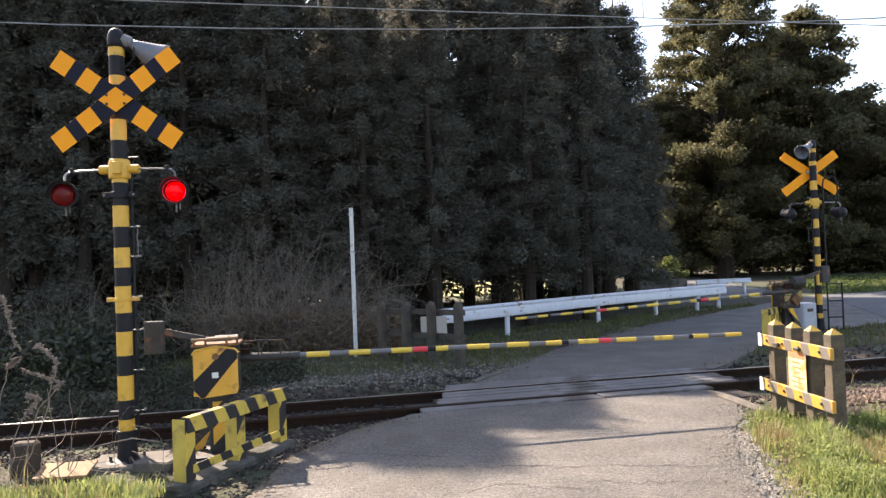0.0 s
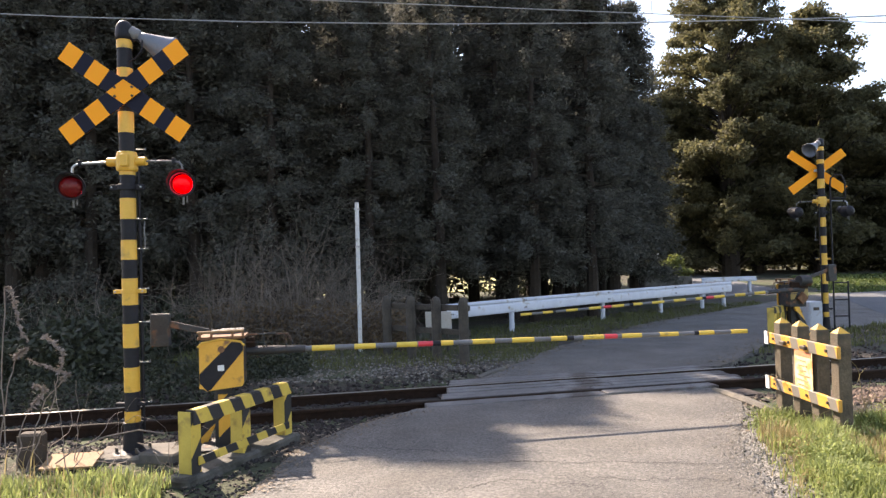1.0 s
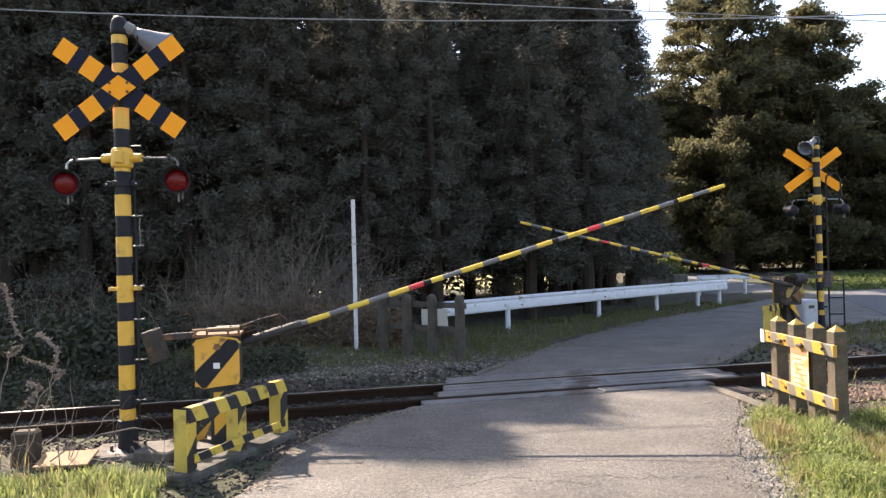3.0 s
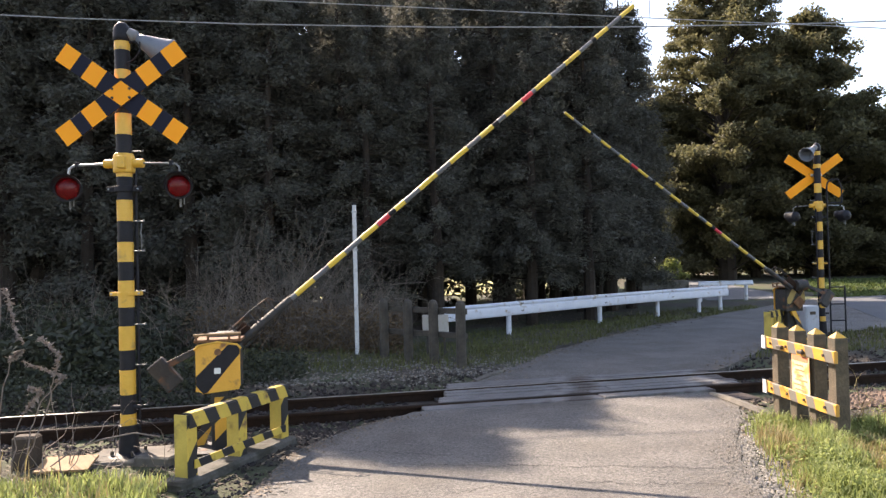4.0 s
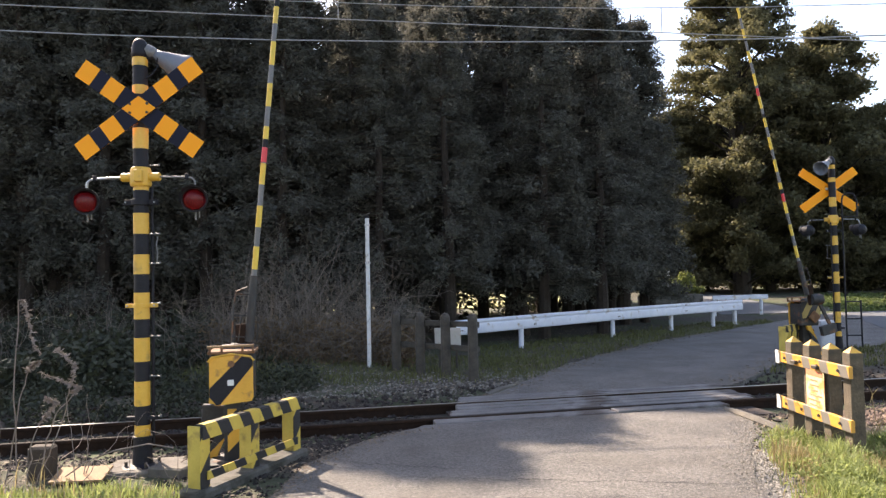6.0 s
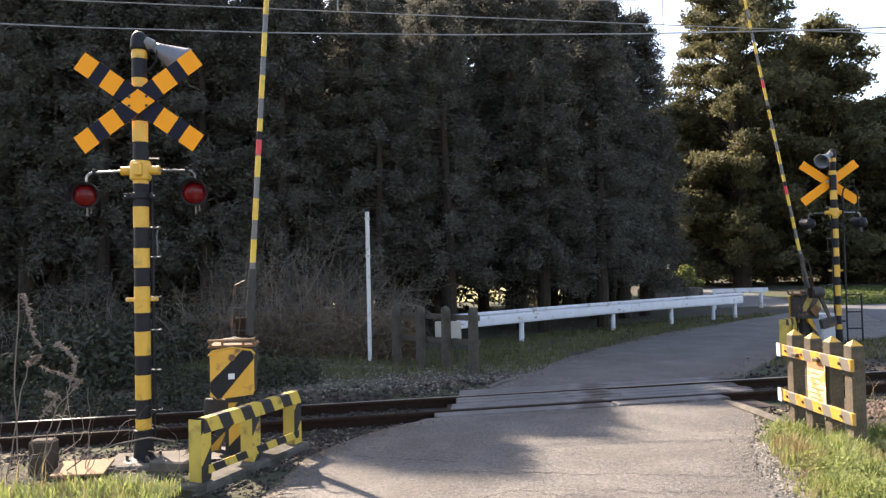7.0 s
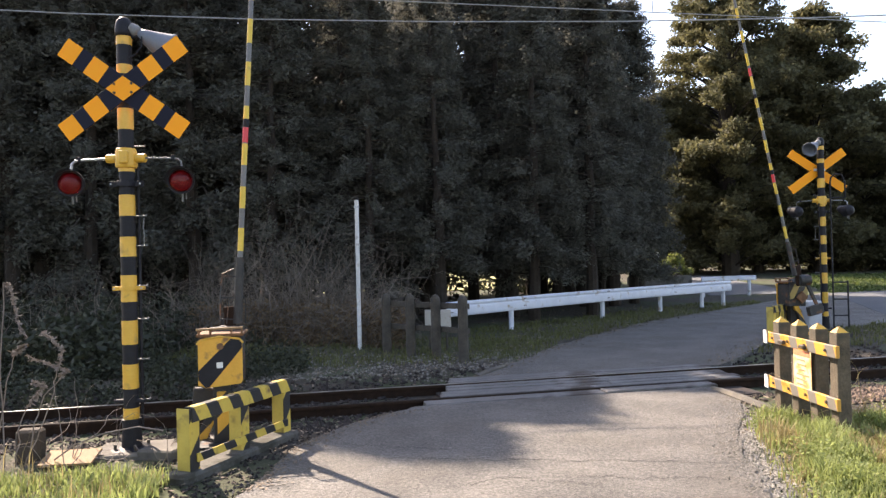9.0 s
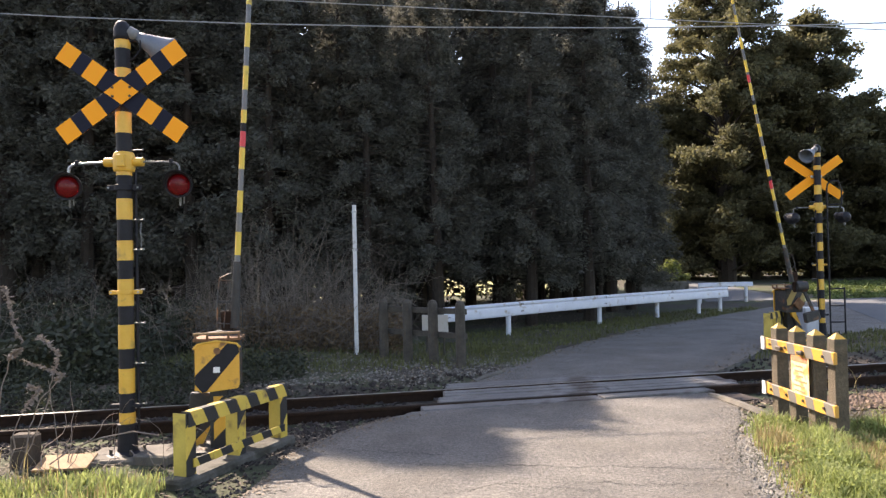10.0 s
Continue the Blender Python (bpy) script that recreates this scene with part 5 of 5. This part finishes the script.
def dead_weeds():
    r = random.Random(21)
    w = thing("dead_weeds", pose(-3.4, 5.75, 0), "dry grey dead weed stalks with drooping seed plumes", "weeds")
    stalks = (([(-0.20, 0.0), (-0.22, 0.7), (-0.17, 1.5), (-0.13, 1.47), (-0.08, 1.2), (0.03, 1.02)], 0.45),
              ([(-0.05, 0.0), (0.1, 0.30), (0.2, 0.59), (0.24, 0.78), (0.28, 0.95), (0.18, 1.05), (0.10, 1.12)], 0.55),
              ([(0.0, 0.0), (0.04, 0.36), (0.14, 0.58), (0.28, 0.74), (0.32, 0.78), (0.16, 0.84), (-0.10, 0.93)], 0.5),
              ([(-0.12, 0.0), (-0.06, 0.4), (0.12, 0.66), (0.0, 0.71)], 0.5),
              ([(-0.3, 0.0), (-0.18, 0.69), (-0.1, 0.93), (0.02, 1.02)], 0.7))
    for pts2, start in stalks:
        bm = bmesh.new()
        fine = []
        for (x0, z0), (x1, z1) in zip(pts2, pts2[1:]):
            for k in range(4):
                fine.append((x0 + (x1 - x0) * k / 4 + r.uniform(-0.008, 0.008), r.uniform(-0.02, 0.02), z0 + (z1 - z0) * k / 4))
        n = len(fine)
        tube(fine, [0.006 - 0.003 * i / n for i in range(n)], 4, bm)
        for i in range(260):
            j = r.uniform(start * (n - 1), n - 1.01)
            c = Vector(fine[int(j)]).lerp(Vector(fine[int(j) + 1]), j % 1)
            d = Vector((r.uniform(-1, 1), r.uniform(-1, 1), r.uniform(-1, 0.8))) * r.uniform(0.012, 0.042)
            e = d.orthogonal().normalized() * r.uniform(0.004, 0.010)
            bm.faces.new([bm.verts.new(q) for q in (c, c + d * 0.6 + e, c + d, c + d * 0.6 - e)])
        part("stalk", bm, M_weed, w)
    part("fallen_stem", tube([(0.19, 0.02, 0.05), (0.38, 0.0, 0.18), (0.63, -0.02, 0.27), (0.88, 0.0, 0.31), (1.08, 0.02, 0.27)], 0.006, 5), M_weed, w, "long arching dry stem")


dead_weeds()
vines("dry_stems", 34, 33, (-4.3, -2.2, 5.3, 6.2), lambda x: 0.28, 0.004, M_weed, "dry fallen stems round the signal's foot")
vines("dry_stems", 60, 34, (3.3, 5.2, 6.1, 6.9), lambda x: 0.22, 0.004, M_dry, "dry fallen stems beside the post fence")


# ---- grass ----
def grass(name, spots, height, material, label, seed, width=0.006):
    g = np.random.RandomState(seed)
    n = len(spots)
    p = np.array(spots)
    tuft = np.array([max(0.3, 1.0 + 1.3 * noise2(x, y, 2.6, seed) + 0.5 * noise2(x, y, 7.0, seed)) for x, y, z in spots])
    h = (height * g.uniform(0.35, 1.25, n) * tuft)[:, None]
    a = g.uniform(0, math.tau, n)
    lean = np.stack([np.cos(a), np.sin(a), np.zeros(n)], 1) * g.uniform(0.1, 0.75, n)[:, None] * h
    side = np.stack([-np.sin(a), np.cos(a), np.zeros(n)], 1) * width * g.uniform(0.6, 1.4, n)[:, None]
    up = np.array((0, 0, 1.0))
    mid = p + lean * 0.35 + up * h * 0.6
    tip = p + lean + up * h * 0.95
    v = np.stack([p - side, p + side, mid + side * 0.8, mid - side * 0.8, tip], 1).reshape(-1, 3)
    b = np.arange(n) * 5
    f = [(i, i + 1, i + 2, i + 3) for i in b] + [(i + 3, i + 2, i + 4) for i in b]
    tagged(from_arrays(name, v, f, material), label, "grass", kind="stuff")


def right_verge(x, y, r):
    edge = 2.2 + (y - 4.6) * 0.30 + 0.12 * noise2(x, y, 3)
    return x > edge + 0.25 * r.random() and not on_road(x, y) and y < 6.9 + 0.25 * noise2(x, y, 1.5) and (noise2(x, y, 1.1, 4) > -0.35 or r.random() < 0.4)


def left_verge(x, y, r):
    return x < -2.05 + 0.1 * noise2(x, y, 3) and y < 5.45 + 0.3 * noise2(x, y, 1.2) and not on_road(x, y)


grass("grass", spots_in(60000, 41, (2.1, 6.5, 3.6, 7.2), right_verge), 0.11, M_grass, "bright green verge grass in sunlight", 1, 0.0045)
grass("dry_grass", spots_in(15000, 42, (2.3, 6.0, 3.6, 6.9), lambda x, y, r: right_verge(x, y, r) and noise2(x, y, 1.3, 9) > -0.05), 0.11, M_dry, "dry straw among the verge grass", 2, 0.004)
grass("grass", spots_in(9000, 43, (-5.2, -2.0, 3.6, 5.9), left_verge), 0.11, M_grass, "bright grass tufts beside the signal", 3)
grass("dry_grass", spots_in(1100, 48, (-5.2, -2.0, 4.2, 5.9), left_verge), 0.16, M_dry, "dry stalks among the grass beside the signal", 8, 0.003)
grass("grass", spots_in(9000, 44, (-4.5, 2.0, 10.6, 14.0), lambda x, y, r: not on_road(x, y) and along_track(x, y)[1] > 1.9 + 0.8 * r.random() and noise2(x, y, 0.8, 2) > -0.25), 0.075, M_dull, "short dull green grass on the bank", 4)
grass("grass", spots_in(7000, 45, (0.5, 9.5, 12.0, 21.5), lambda x, y, r: not on_road(x, y) and guard_line(x) - 2.6 < y < guard_line(x) + 1.2), 0.075, M_dull, "short verge grass under the guardrail", 5, 0.008)
grass("grass", spots_in(5000, 46, (4.5, 13, 9.5, 15.2), lambda x, y, r: not on_road(x, y) and along_track(x, y)[1] > 1.6), 0.08, M_dull, "sparse grass between track and street", 6, 0.008)
grass("grass", spots_in(24000, 47, (13, 44, 24, 40), lambda x, y, r: not on_road(x, y) and x > 15.5 + 0.45 * (y - 30) + noise2(x, y, 0.5)), 0.1, M_verge, "sunlit grass behind the street", 7, 0.05)


def weeds():
    def spot(q):
        while True:
            x, y = q.uniform(2.3, 6.2), q.uniform(4.0, 7.0)
            if right_verge(x, y, random) and noise2(x, y, 2.0, 6) > 0.0:
                return np.array((x, y, ground_height(x, y) + q.uniform(0.01, 0.15)))

    random.seed(14)
    v, f = leaf_cloud(11000, 71, spot, 0.032, 0.7, -0.2, 2, 0.22)
    tagged(from_arrays("weeds", v, f, M_grass), "low leafy weeds among the verge grass", "weeds", kind="stuff")


weeds()


# ---- what moves ----
NEAR_ANGLES = [(0.0, -0.6), (1.0, -0.5), (2.0, -0.5), (2.15, -0.4), (2.3, 0.8), (2.4, 2.6), (2.5, 4.8), (2.6, 7.1), (2.7, 9.4), (3.25, 22.0), (3.8, 34.8), (4.2, 44.4), (4.5, 52.2), (4.8, 60.2), (5.0, 65.6), (5.3, 73.4), (5.5, 77.9), (5.7, 81.6), (6.1, 85.2), (6.8, 86.2), (7.5, 86.3), (9.0, 86.4), (10.0, 86.6)]
FAR_ANGLES = [(0.0, -2.4), (1.0, -2.4), (2.0, -2.4), (2.2, -2.2), (2.3, -1.2), (2.4, 0.4), (2.5, 2.5), (2.6, 4.8), (2.7, 7.0), (3.25, 19.2), (3.8, 31.5), (4.2, 40.1), (4.5, 47.5), (5.0, 60.2), (5.5, 71.2), (5.7, 74.6), (6.1, 77.4), (6.8, 78.2), (7.5, 78.4), (9.0, 77.7), (10.0, 78.2)]
# facing of each lamp's added ball: 0 lit side forward, 180 dark side forward
RIGHT_LAMP = [(0.0, 360), (0.37, 360), (0.42, 300), (0.46, 240), (0.5, 180), (0.9, 180), (0.93, 120), (0.96, 60), (0.99, 0), (1.58, 0), (1.64, -60), (1.7, -120), (1.76, -180), (10.0, -180)]
LEFT_LAMP = [(0.0, 180), (0.36, 180), (0.4, 120), (0.44, 60), (0.48, 0), (0.88, 0), (0.92, -60), (0.96, -120), (1.0, -180), (1.56, -180), (1.6, -240), (1.65, -300), (1.7, -360), (1.8, -360), (1.83, -420), (1.87, -480), (1.91, -540), (10.0, -540)]


def motions():
    for arm, pivot, rows in ((NEAR_ARM, near_pivot, NEAR_ANGLES), (FAR_ARM, far_pivot, FAR_ANGLES)):
        walk(arm, [(t, pose(pivot.x, pivot.y, pivot.z, 0, -a, 0)) for t, a in rows])
    lamps = [c for c in SIGNAL.children if c.name.startswith("lamp") and any(k.name.startswith("turning_reflector") for k in c.children)]
    lamps.sort(key=lambda o: o.location.x)
    for lamp, rows in zip(lamps, (LEFT_LAMP, RIGHT_LAMP)):
        flasher = next(k for k in lamp.children if k.name.startswith("turning_reflector"))
        walk(flasher, [(t, pose(0, 0.012, 0, 0, 0, a)) for t, a in rows])


motions()
